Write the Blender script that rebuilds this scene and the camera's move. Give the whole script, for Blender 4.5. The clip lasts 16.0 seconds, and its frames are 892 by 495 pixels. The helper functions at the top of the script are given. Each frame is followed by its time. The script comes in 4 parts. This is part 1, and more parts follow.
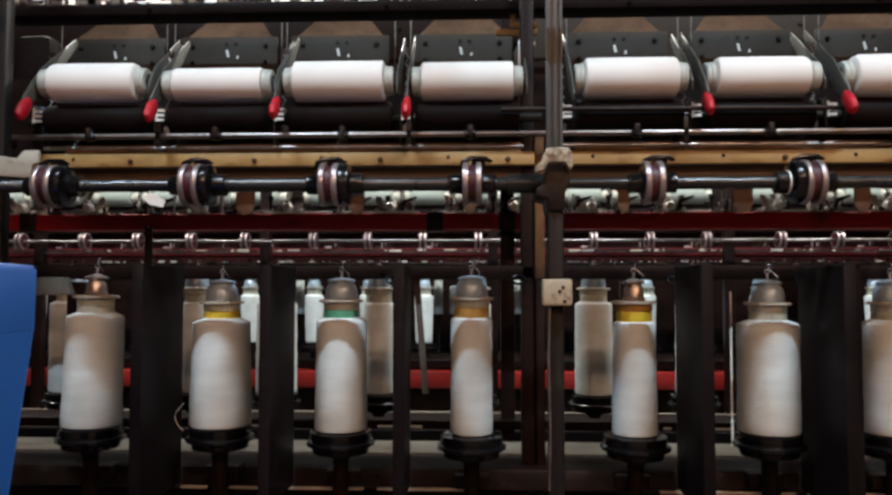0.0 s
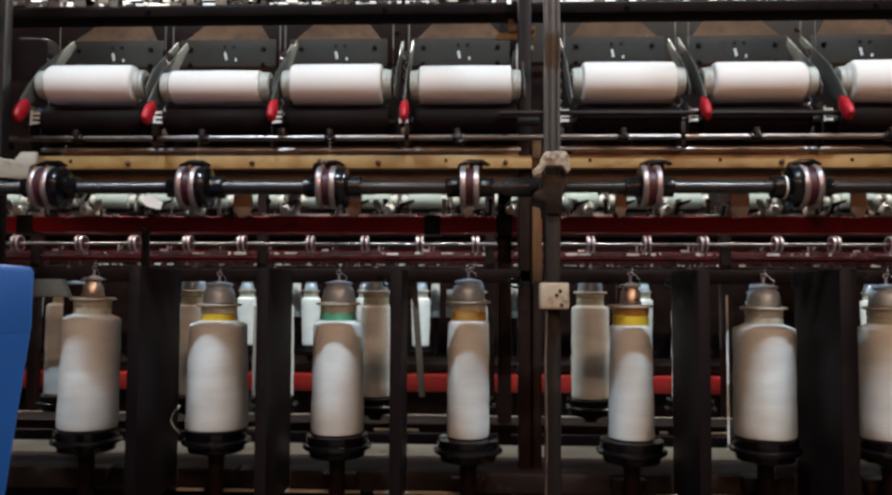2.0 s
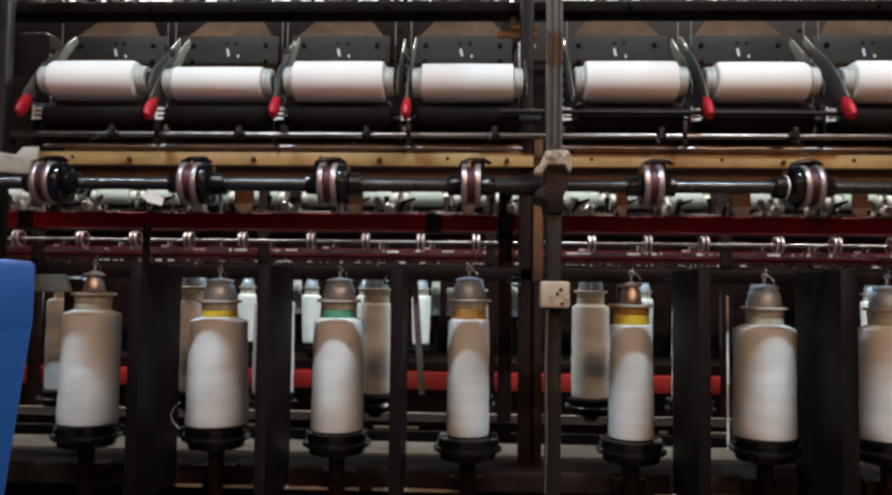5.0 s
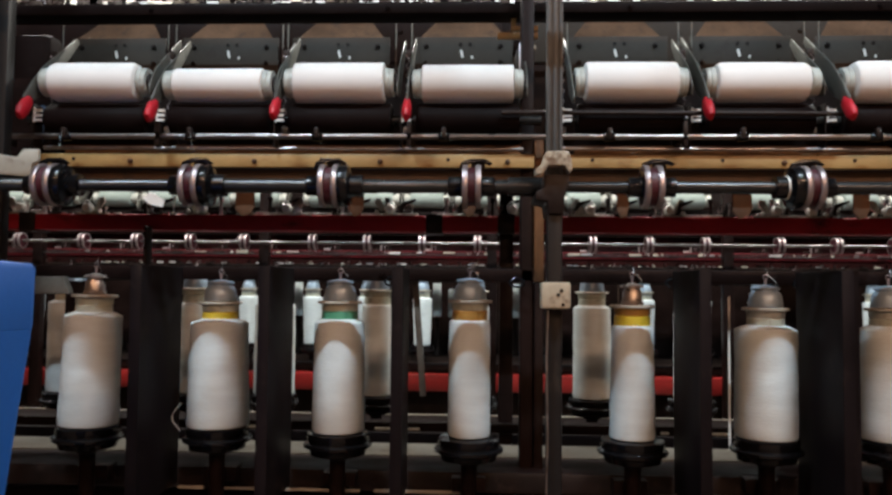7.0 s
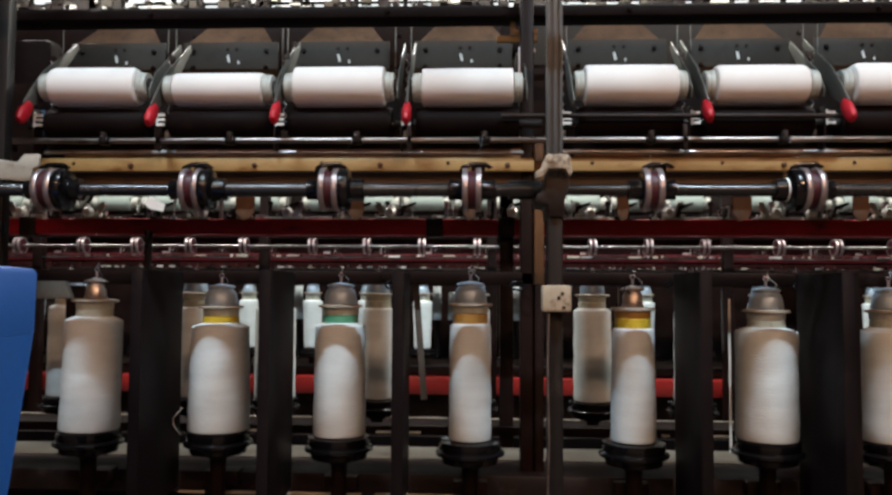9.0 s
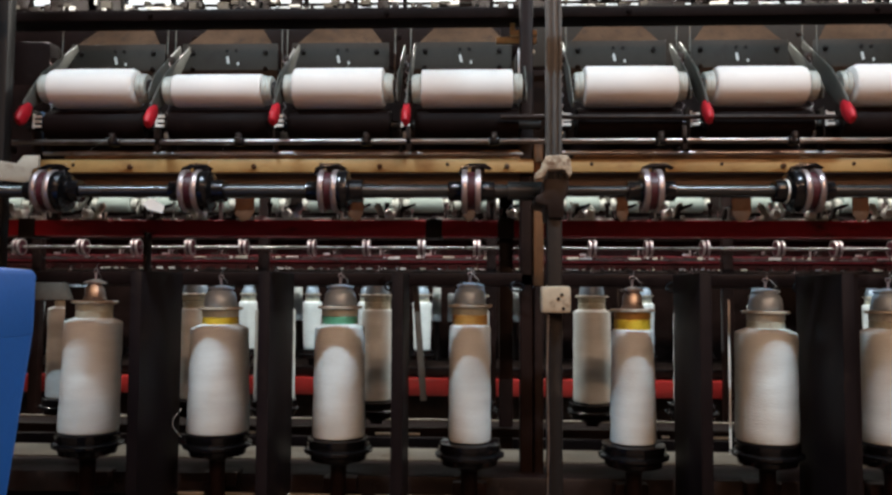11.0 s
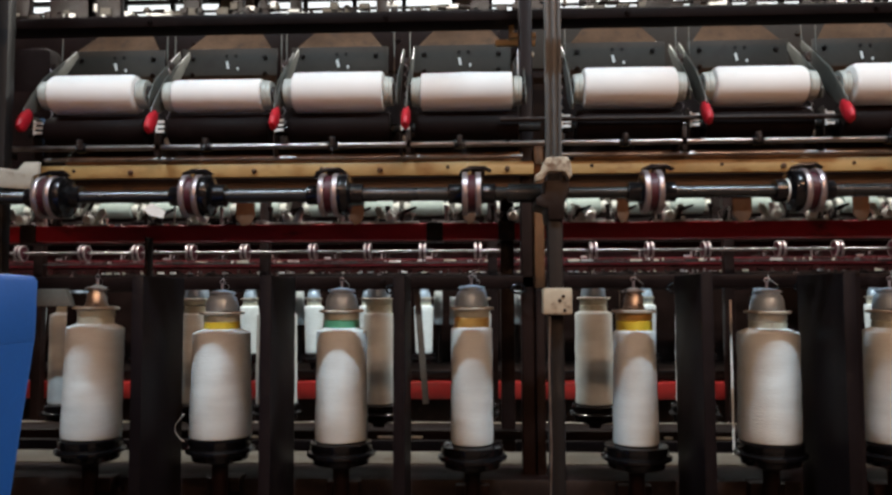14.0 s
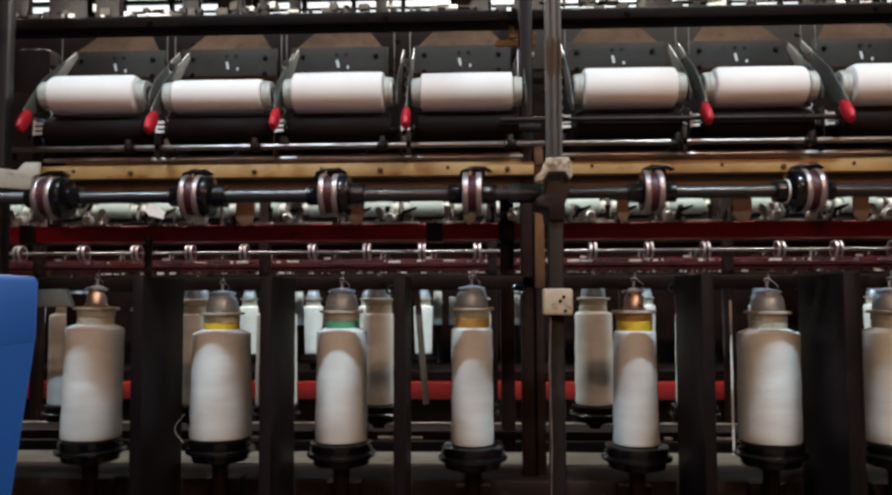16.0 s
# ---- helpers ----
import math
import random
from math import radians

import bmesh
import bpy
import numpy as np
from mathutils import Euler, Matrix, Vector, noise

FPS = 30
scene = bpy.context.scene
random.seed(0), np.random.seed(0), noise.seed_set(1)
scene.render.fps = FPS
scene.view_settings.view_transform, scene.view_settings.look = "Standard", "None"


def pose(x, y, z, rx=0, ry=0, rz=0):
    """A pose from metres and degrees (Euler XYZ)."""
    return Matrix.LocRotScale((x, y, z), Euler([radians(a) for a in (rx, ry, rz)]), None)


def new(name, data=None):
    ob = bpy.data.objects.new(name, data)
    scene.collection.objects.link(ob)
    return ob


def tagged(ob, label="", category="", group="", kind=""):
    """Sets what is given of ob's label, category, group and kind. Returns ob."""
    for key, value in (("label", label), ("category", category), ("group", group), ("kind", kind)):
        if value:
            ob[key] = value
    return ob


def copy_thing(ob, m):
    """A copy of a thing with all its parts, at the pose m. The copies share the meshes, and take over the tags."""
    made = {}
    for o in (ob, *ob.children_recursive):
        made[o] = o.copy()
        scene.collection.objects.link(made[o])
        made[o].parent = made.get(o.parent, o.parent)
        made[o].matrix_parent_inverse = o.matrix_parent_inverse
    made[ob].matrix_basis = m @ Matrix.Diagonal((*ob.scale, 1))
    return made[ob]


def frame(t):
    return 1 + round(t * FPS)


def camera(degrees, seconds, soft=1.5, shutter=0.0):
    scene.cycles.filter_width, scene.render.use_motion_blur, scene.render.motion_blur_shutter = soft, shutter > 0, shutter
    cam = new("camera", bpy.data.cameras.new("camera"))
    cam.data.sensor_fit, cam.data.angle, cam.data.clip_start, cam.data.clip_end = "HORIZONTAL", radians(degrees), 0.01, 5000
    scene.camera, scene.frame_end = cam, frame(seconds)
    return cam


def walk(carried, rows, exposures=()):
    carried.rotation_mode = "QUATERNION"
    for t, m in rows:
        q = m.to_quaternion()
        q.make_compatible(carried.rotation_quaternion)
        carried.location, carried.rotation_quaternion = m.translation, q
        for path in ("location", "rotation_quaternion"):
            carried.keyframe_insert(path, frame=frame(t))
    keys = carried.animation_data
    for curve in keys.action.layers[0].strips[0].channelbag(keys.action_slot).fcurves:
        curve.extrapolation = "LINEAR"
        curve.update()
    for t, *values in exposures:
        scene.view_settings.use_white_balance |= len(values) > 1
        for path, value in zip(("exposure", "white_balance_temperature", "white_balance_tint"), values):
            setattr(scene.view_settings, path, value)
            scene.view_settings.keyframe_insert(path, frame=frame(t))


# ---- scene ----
# ---------------------------------------------------------------- camera
cam = camera(60, 16.0, soft=2.7, shutter=0.4)
walk(cam, [
    (0.0, pose(0.0001, 0.0022, 1.2009, 92.500, -0.011, 2.474)),
    (0.5, pose(-0.0001, 0.0012, 1.1997, 92.503, -0.059, 2.419)),
    (1.0, pose(-0.0010, 0.0017, 1.1995, 92.774, -0.087, 2.332)),
    (1.5, pose(-0.0017, 0.0004, 1.2001, 92.970, -0.151, 2.198)),
    (2.0, pose(-0.0005, 0.0008, 1.2001, 92.773, -0.227, 2.235)),
    (2.5, pose(-0.0007, 0.0011, 1.2001, 92.772, -0.233, 2.233)),
    (3.0, pose(0.0003, 0.0014, 1.2002, 92.777, -0.212, 2.330)),
    (3.5, pose(-0.0006, 0.0011, 1.1994, 92.856, -0.357, 2.221)),
    (4.0, pose(-0.0011, 0.0007, 1.2003, 92.730, -0.551, 2.160)),
    (6.5, pose(-0.0010, 0.0009, 1.1986, 92.615, -0.640, 2.332)),
    (7.0, pose(0.0005, 0.0014, 1.1993, 92.747, -0.535, 2.388)),
    (7.5, pose(0.0001, 0.0012, 1.1990, 92.804, -0.481, 2.383)),
    (8.0, pose(-0.0003, 0.0012, 1.1989, 92.855, -0.346, 2.397)),
    (8.5, pose(-0.0008, 0.0013, 1.2010, 92.828, -0.346, 2.367)),
    (9.0, pose(-0.0012, 0.0003, 1.2000, 92.961, -0.316, 2.357)),
    (11.5, pose(-0.0009, 0.0009, 1.1995, 93.135, -0.276, 2.316)),
    (12.0, pose(-0.0013, 0.0006, 1.1988, 93.267, -0.219, 2.290)),
    (12.5, pose(0.0000, -0.0000, 1.2000, 93.300, -0.100, 2.400)),
    (13.0, pose(-0.0004, 0.0011, 1.2008, 93.287, 0.114, 2.411)),
    (13.5, pose(-0.0017, -0.0000, 1.2005, 93.271, 0.275, 2.451)),
    (14.0, pose(-0.0006, 0.0005, 1.1988, 93.307, 0.226, 2.444)),
    (14.5, pose(-0.0000, 0.0010, 1.2001, 93.275, 0.267, 2.407)),
    (15.0, pose(-0.0021, 0.0001, 1.1996, 93.299, 0.266, 2.387)),
    (15.5, pose(-0.0014, 0.0010, 1.1996, 93.344, 0.238, 2.384)),
    (16.0, pose(-0.0028, 0.0006, 1.1991, 93.326, 0.237, 2.367)),
], exposures=[(0.0, 0.0), (16.0, 0.0)])

# ---------------------------------------------------------------- world and light
world = bpy.data.worlds.new("hall_air")
scene.world = world
world.use_nodes = True
world.node_tree.nodes["Background"].inputs["Color"].default_value = (0.9, 0.95, 1.0, 1)
world.node_tree.nodes["Background"].inputs["Strength"].default_value = 0.6


def tube_lamp(x, y, z, length, watts, color):
    data = bpy.data.lights.new("tube_light", "AREA")
    data.shape, data.size, data.size_y, data.energy, data.color = "RECTANGLE", length, 0.018, watts, color
    ob = new("tube_light", data)
    ob.matrix_world = pose(x, y, z)
    return ob


NEUTRAL = (0.77, 0.94, 1.07)
COOL, WARM_FILL = (1.0, 0.95, 0.87), (1.0, 0.57, 0.35)
LAMPS = [  # x, y, z, length, watts, colour
    (-0.80, 0.35, 3.00, 0.4, 37, NEUTRAL), (0.85, 0.35, 3.00, 0.4, 41, NEUTRAL),
    (-1.9, 2.62, 3.00, 1.5, 66, COOL), (0.2, 2.62, 3.00, 1.5, 66, COOL), (2.3, 2.62, 3.00, 1.5, 66, COOL),
    # warm tubes added out of view as fill for the shaded sides
    (-1.2, -1.7, 3.30, 1.5, 30, WARM_FILL), (1.7, -1.9, 3.20, 1.5, 96, WARM_FILL), (0.0, -3.6, 3.00, 2.4, 68, WARM_FILL),
]
for lamp in LAMPS:
    tube_lamp(*lamp)


# ---------------------------------------------------------------- materials
def mat(name, color, rough=0.5, metal=0.0, vary=0.25, scale=6.0, fine=90.0, bump=0.05, stain=None, stain_amount=0.4,
        stretch=(1, 1, 1), coat=0.0, spec=0.5, lines=0.0, line_scale=300.0, line_axis="Z"):
    m = bpy.data.materials.new(name)
    m.use_nodes = True
    t = m.node_tree
    n, l = t.nodes, t.links
    b = n["Principled BSDF"]
    co, info = n.new("ShaderNodeTexCoord"), n.new("ShaderNodeObjectInfo")
    add = n.new("ShaderNodeVectorMath")
    add.operation = "MULTIPLY_ADD"
    add.inputs[1].default_value = stretch
    l.new(co.outputs["Object"], add.inputs[0])
    l.new(info.outputs["Random"], add.inputs[2])
    big, small = n.new("ShaderNodeTexNoise"), n.new("ShaderNodeTexNoise")
    big.inputs["Scale"].default_value, small.inputs["Scale"].default_value = scale, fine
    big.inputs["Detail"].default_value, small.inputs["Detail"].default_value = 6, 3
    l.new(add.outputs[0], big.inputs["Vector"])
    l.new(add.outputs[0], small.inputs["Vector"])
    ramp = n.new("ShaderNodeValToRGB")
    ramp.color_ramp.elements[0].position, ramp.color_ramp.elements[1].position = 0.3, 0.7
    dark = [c * (1 - vary) for c in color]
    light = [min(1, c * (1 + vary * 0.5)) for c in color]
    ramp.color_ramp.elements[0].color, ramp.color_ramp.elements[1].color = (*dark, 1), (*light, 1)
    l.new(big.outputs["Fac"], ramp.inputs["Fac"])
    mix = n.new("ShaderNodeMixRGB")
    mix.blend_type = "MULTIPLY"
    mix.inputs["Fac"].default_value = vary
    l.new(ramp.outputs["Color"], mix.inputs["Color1"])
    l.new(small.outputs["Fac"], mix.inputs["Color2"])
    out = mix.outputs["Color"]
    if stain:
        third = n.new("ShaderNodeTexNoise")
        third.inputs["Scale"].default_value, third.inputs["Detail"].default_value = scale * 2.7, 8
        third.inputs["Roughness"].default_value = 0.7
        l.new(add.outputs[0], third.inputs["Vector"])
        sr = n.new("ShaderNodeValToRGB")
        sr.color_ramp.elements[0].position, sr.color_ramp.elements[1].position = 0.62 - 0.3 * stain_amount, 0.78 - 0.3 * stain_amount
        l.new(third.outputs["Fac"], sr.inputs["Fac"])
        m2 = n.new("ShaderNodeMixRGB")
        l.new(sr.outputs["Color"], m2.inputs["Fac"])
        l.new(out, m2.inputs["Color1"])
        m2.inputs["Color2"].default_value = (*stain, 1)
        out = m2.outputs["Color"]
    l.new(out, b.inputs["Base Color"])
    rr = n.new("ShaderNodeMapRange")
    rr.inputs["To Min"].default_value, rr.inputs["To Max"].default_value = max(0.03, rough - 0.12), min(1, rough + 0.12)
    l.new(big.outputs["Fac"], rr.inputs["Value"])
    l.new(rr.outputs["Result"], b.inputs["Roughness"])
    b.inputs["Metallic"].default_value = metal
    b.inputs["Coat Weight"].default_value = coat
    b.inputs["Specular IOR Level"].default_value = spec
    bp = n.new("ShaderNodeBump")
    bp.inputs["Strength"].default_value, bp.inputs["Distance"].default_value = bump, 0.002
    if lines:
        w = n.new("ShaderNodeTexWave")
        w.bands_direction = line_axis
        w.inputs["Scale"].default_value, w.inputs["Distortion"].default_value = line_scale, 3.0
        w.inputs["Detail"].default_value, w.inputs["Detail Scale"].default_value = 3, 0.4
        l.new(co.outputs["Object"], w.inputs["Vector"])
        sm = n.new("ShaderNodeMath")
        sm.operation = "MULTIPLY_ADD"
        sm.inputs[1].default_value = lines
        l.new(w.outputs["Fac"], sm.inputs[0])
        l.new(small.outputs["Fac"], sm.inputs[2])
        l.new(sm.outputs[0], bp.inputs["Height"])
    else:
        l.new(small.outputs["Fac"], bp.inputs["Height"])
    l.new(bp.outputs["Normal"], b.inputs["Normal"])
    return m


YARN = mat("white_yarn", (0.615, 0.70, 0.72), 0.85, vary=0.10, scale=16, fine=150, bump=0.38, lines=0.10, line_scale=55, spec=0.2, stretch=(0.8, 0.8, 3.5))
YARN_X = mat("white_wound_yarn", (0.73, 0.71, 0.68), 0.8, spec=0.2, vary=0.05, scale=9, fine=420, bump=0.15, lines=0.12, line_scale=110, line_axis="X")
TUBE = mat("grey_green_plastic", (0.44, 0.46, 0.42), 0.45, vary=0.2, scale=25, stain=(0.2, 0.18, 0.14), stain_amount=0.1)
CHROME = mat("worn_chrome", (0.40, 0.34, 0.34), 0.36, 0.75, vary=0.2, scale=30, fine=200, bump=0.04)
STEEL = mat("brushed_steel", (0.5, 0.5, 0.5), 0.38, 1.0, vary=0.3, scale=20, fine=200, bump=0.05, stain=(0.16, 0.1, 0.06), stain_amount=0.15)
POLISH = mat("polished_steel", (0.80, 0.78, 0.75), 0.32, 0.55, vary=0.2, scale=20, fine=200, bump=0.03)
ALU = mat("cast_aluminium_cap", (0.36, 0.48, 0.60), 0.33, 0.3, vary=0.2, scale=30, fine=180)
ARM = mat("grey_arm_steel", (0.14, 0.142, 0.125), 0.45, 0.3, vary=0.3, scale=20, fine=160, bump=0.05, stain=(0.09, 0.07, 0.05), stain_amount=0.2)
# white yarn with the far packages' dim, greenish light put into the colour
YARN_FAR = mat("far_yarn_dim_green", (0.24, 0.29, 0.27), 0.8, vary=0.05, scale=9, fine=420, bump=0.1, spec=0.2)
# chrome cap; the tan it reflects is mixed into the base colour
TAN_CHROME = mat("tan_chrome_cap", (0.56, 0.5, 0.45), 0.3, 0.7, vary=0.3, scale=30, fine=180)
BLACK = mat("black_greasy_steel", (0.020, 0.0125, 0.0105), 0.45, 0.0, spec=0.2, vary=0.5, scale=10, fine=150, bump=0.1, stain=(0.03, 0.02, 0.016), stain_amount=0.2)
# darker copy of BLACK: the gloom around these parts is put into the colour
DEEP_BLACK = mat("deep_black_steel", (0.0135, 0.0068, 0.006), 0.45, 0.0, spec=0.10, vary=0.5, scale=10, fine=150, bump=0.1, stain=(0.02, 0.013, 0.012), stain_amount=0.12)
BLACK_GLOSS = mat("black_rubber_gloss", (0.006, 0.006, 0.007), 0.16, 0.0, spec=0.35, vary=0.4, scale=14, fine=150, bump=0.03)
SHAFT = mat("dark_oiled_shaft", (0.032, 0.035, 0.036), 0.27, 0.4, vary=0.4, scale=8, fine=160, bump=0.06)
DRUM = mat("matt_black_drum", (0.0075, 0.0038, 0.0034), 0.6, vary=0.4, scale=12, fine=150, bump=0.05, spec=0.06, stain=(0.011, 0.007, 0.006), stain_amount=0.15)
POST = mat("grey_green_worn_steel", (0.105, 0.115, 0.118), 0.38, 0.15, vary=0.45, scale=9, fine=140, bump=0.1, stain=(0.05, 0.045, 0.04), stain_amount=0.22, stretch=(1, 1, 0.2))
POST_DARK = mat("dark_post", (0.011, 0.010, 0.010), 0.42, 0.0, vary=0.4, scale=8, fine=140, bump=0.08, stain=(0.032, 0.025, 0.02), stain_amount=0.15, stretch=(1, 1, 0.25), spec=0.15)
PLATE = mat("dark_balloon_plate", (0.011, 0.008, 0.009), 0.45, 0.0, spec=0.08, vary=0.4, scale=6, fine=120, bump=0.05, stain=(0.018, 0.013, 0.012), stain_amount=0.15)
YELLOW = mat("ochre_painted_rail", (0.40, 0.25, 0.092), 0.5, vary=0.28, scale=7, fine=120, bump=0.06, stain=(0.2, 0.1, 0.035), stain_amount=0.25, stretch=(0.5, 1, 1))
BEIGE = mat("cream_painted_metal", (0.44, 0.38, 0.28), 0.55, vary=0.25, scale=22, fine=120, bump=0.12, stain=(0.12, 0.07, 0.04), stain_amount=0.25, spec=0.25)
CHIPPED = mat("chipped_cream_casting", (0.46, 0.40, 0.30), 0.6, vary=0.3, scale=40, fine=160, bump=0.3, stain=(0.13, 0.08, 0.05), stain_amount=0.55, spec=0.2)
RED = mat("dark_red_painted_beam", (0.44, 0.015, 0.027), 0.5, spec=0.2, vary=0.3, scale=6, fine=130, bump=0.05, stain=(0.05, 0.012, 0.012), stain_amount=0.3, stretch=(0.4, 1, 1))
# RED darkened for the far beam, to keep it dim under the far lamps
RED_FAR = mat("dimmed_red_paint", (0.10, 0.010, 0.014), 0.55, spec=0.1, vary=0.4, scale=9, fine=130, bump=0.05, stain=(0.02, 0.006, 0.006), stain_amount=0.4, stretch=(0.4, 1, 1))
RED_BRIGHT = mat("bright_red_painted_beam", (0.30, 0.018, 0.017), 0.4, vary=0.3, scale=5, fine=120, stain=(0.13, 0.02, 0.015), stain_amount=0.2, stretch=(0.4, 1, 1))
MAROON = mat("dim_maroon_tint", (0.040, 0.009, 0.009), 0.6, vary=0.5, scale=7, fine=120, bump=0.06, spec=0.1, stain=(0.012, 0.006, 0.006), stain_amount=0.35)
GRIP = mat("red_plastic_grip", (0.47, 0.012, 0.024), 0.42, vary=0.2, scale=30, fine=200, spec=0.35, stain=(0.2, 0.01, 0.015), stain_amount=0.12)
LIGHT = mat("pale_grey_paint", (0.40, 0.38, 0.32), 0.5, vary=0.2, scale=12, fine=120, bump=0.06, stain=(0.16, 0.12, 0.09), stain_amount=0.12, spec=0.3)
ORUST = mat("orange_rust", (0.28, 0.14, 0.055), 0.65, vary=0.4, scale=9, fine=130, bump=0.12, stain=(0.03, 0.016, 0.01), stain_amount=0.5, stretch=(0.5, 1, 1))
ROD = mat("oily_bright_rod", (0.34, 0.32, 0.31), 0.3, 1.0, vary=0.35, scale=9, fine=160, bump=0.05, stain=(0.05, 0.03, 0.02), stain_amount=0.2, stretch=(0.4, 1, 1))
HOSE = mat("dusty_blue_hose", (0.06, 0.10, 0.17), 0.5, vary=0.25, scale=20)
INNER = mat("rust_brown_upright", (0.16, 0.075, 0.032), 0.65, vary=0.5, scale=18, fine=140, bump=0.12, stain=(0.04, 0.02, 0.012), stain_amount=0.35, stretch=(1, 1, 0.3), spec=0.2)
BAND_RED = mat("dark_red_rubber", (0.055, 0.010, 0.016), 0.45, vary=0.3, scale=30, spec=0.3)
BROWN = mat("brown_dusty_steel", (0.10, 0.055, 0.026), 0.6, 0.0, vary=0.4, scale=8, fine=120, bump=0.1, stain=(0.05, 0.03, 0.02), stain_amount=0.35)
RUST = mat("rusty_bracket", (0.10, 0.045, 0.018), 0.7, vary=0.45, scale=20, fine=140, bump=0.15, stain=(0.06, 0.03, 0.02), stain_amount=0.3)
HOOD = mat("dusty_brown_hood", (0.13, 0.078, 0.048), 0.8, spec=0.1, vary=0.35, scale=16, fine=150, bump=0.1, stain=(0.06, 0.042, 0.032), stain_amount=0.3)
FACE = mat("grey_green_plate", (0.044, 0.036, 0.028), 0.6, spec=0.2, vary=0.25, scale=9, fine=130, bump=0.06, stain=(0.03, 0.022, 0.018), stain_amount=0.25)
GREY = mat("grey_painted_steel", (0.11, 0.098, 0.082), 0.6, spec=0.2, vary=0.3, scale=8, fine=120, bump=0.08, stain=(0.1, 0.08, 0.06), stain_amount=0.3)
RAIL_LIT = mat("grey_rail_lit", (0.10, 0.09, 0.075), 0.6, vary=0.35, scale=9, fine=120, bump=0.08, stain=(0.05, 0.04, 0.03), stain_amount=0.4, spec=0.06)
OLIVE = mat("olive_plastic_flange", (0.44, 0.46, 0.37), 0.5, vary=0.2, scale=30, stain=(0.15, 0.12, 0.08), stain_amount=0.15)
FLANGE = mat("pale_worn_flange", (0.46, 0.43, 0.36), 0.5, vary=0.25, scale=30, stain=(0.2, 0.16, 0.1), stain_amount=0.15)
AMBER = mat("amber_plastic", (0.42, 0.24, 0.06), 0.4, vary=0.2, scale=30)
YBAND = mat("yellow_plastic", (0.62, 0.47, 0.04), 0.4, vary=0.15, scale=30)
GBAND = mat("green_plastic", (0.08, 0.30, 0.18), 0.4, vary=0.15, scale=30)
BLUE = mat("blue_polypropylene", (0.008, 0.072, 0.28), 0.5, vary=0.18, scale=5, fine=160, bump=0.05, stain=(0.025, 0.10, 0.27), stain_amount=0.15, spec=0.3)
WHITE = mat("white_plastic", (0.75, 0.74, 0.7), 0.45, vary=0.1, scale=25)
CONCRETE = mat("concrete_floor", (0.16, 0.13, 0.11), 0.7, vary=0.3, scale=1.5, fine=60, bump=0.1, stain=(0.12, 0.1, 0.09), stain_amount=0.3)
PLASTER = mat("tan_plaster", (0.26, 0.19, 0.14), 0.85, vary=0.12, scale=1.2, fine=60, bump=0.05, stain=(0.2, 0.14, 0.1), stain_amount=0.2)
CEIL = mat("ceiling_sheet", (0.22, 0.18, 0.15), 0.8, vary=0.1, scale=1.0, fine=50)


def glow(name, color, strength):
    m = bpy.data.materials.new(name)
    m.use_nodes = True
    b = m.node_tree.nodes["Principled BSDF"]
    b.inputs["Base Color"].default_value = (*color, 1)
    b.inputs["Emission Color"].default_value = (*color, 1)
    b.inputs["Emission Strength"].default_value = strength
    return m


GLOW = glow("lit_tube", (0.95, 0.98, 1.0), 3.0)
DAY = glow("daylight_pane", (0.93, 0.98, 1.0), 1.3)


# ---------------------------------------------------------------- mesh helpers
def box(bm, x0, x1, y0, y1, z0, z1, bev=0.0, m=None):
    r = bmesh.ops.create_cube(bm, size=1)
    vs = r["verts"]
    for v in vs:
        v.co = Vector((x0 + (v.co.x + 0.5) * (x1 - x0), y0 + (v.co.y + 0.5) * (y1 - y0), z0 + (v.co.z + 0.5) * (z1 - z0)))
    if bev:
        es = {e for v in vs for e in v.link_edges}
        vs = bmesh.ops.bevel(bm, geom=list(es), offset=bev, segments=2, profile=0.5, affect="EDGES")["verts"]
    if m is not None:
        bmesh.ops.transform(bm, matrix=m, verts=list({v for v in vs if v.is_valid}))
    return bm


AX = {"z": Matrix.Identity(3), "x": Matrix(((0, 0, 1), (1, 0, 0), (0, 1, 0))), "y": Matrix(((1, 0, 0), (0, 0, 1), (0, -1, 0)))}


def lathe(bm, profile, at=(0, 0, 0), axis="z", n=32):
    """Turns (radius, height) pairs round an axis."""
    at, turn, rings = Vector(at), AX[axis], []
    for r, h in profile:
        if r < 1e-6:
            rings.append([bm.verts.new(at + turn @ Vector((0, 0, h)))])
        else:
            rings.append([bm.verts.new(at + turn @ Vector((r * math.cos(2 * math.pi * i / n), r * math.sin(2 * math.pi * i / n), h))) for i in range(n)])
    for a, b in zip(rings, rings[1:]):
        for i in range(n):
            j = (i + 1) % n
            if len(a) == 1 and len(b) > 1:
                bm.faces.new((a[0], b[j], b[i]))
            elif len(b) == 1 and len(a) > 1:
                bm.faces.new((a[i], a[j], b[0]))
            elif len(a) > 1:
                bm.faces.new((a[i], a[j], b[j], b[i]))
    return bm


def rod(bm, a, b, r, n=10):
    """A round bar from a to b with closed ends."""
    a, b = Vector(a), Vector(b)
    q = (b - a).to_track_quat("Z", "Y").to_matrix()
    ends = []
    for p in (a, b):
        ends.append([bm.verts.new(p + q @ Vector((r * math.cos(2 * math.pi * i / n), r * math.sin(2 * math.pi * i / n), 0))) for i in range(n)])
    for i in range(n):
        j = (i + 1) % n
        bm.faces.new((ends[0][i], ends[0][j], ends[1][j], ends[1][i]))
    bm.faces.new(ends[0][::-1])
    bm.faces.new(ends[1])
    return bm


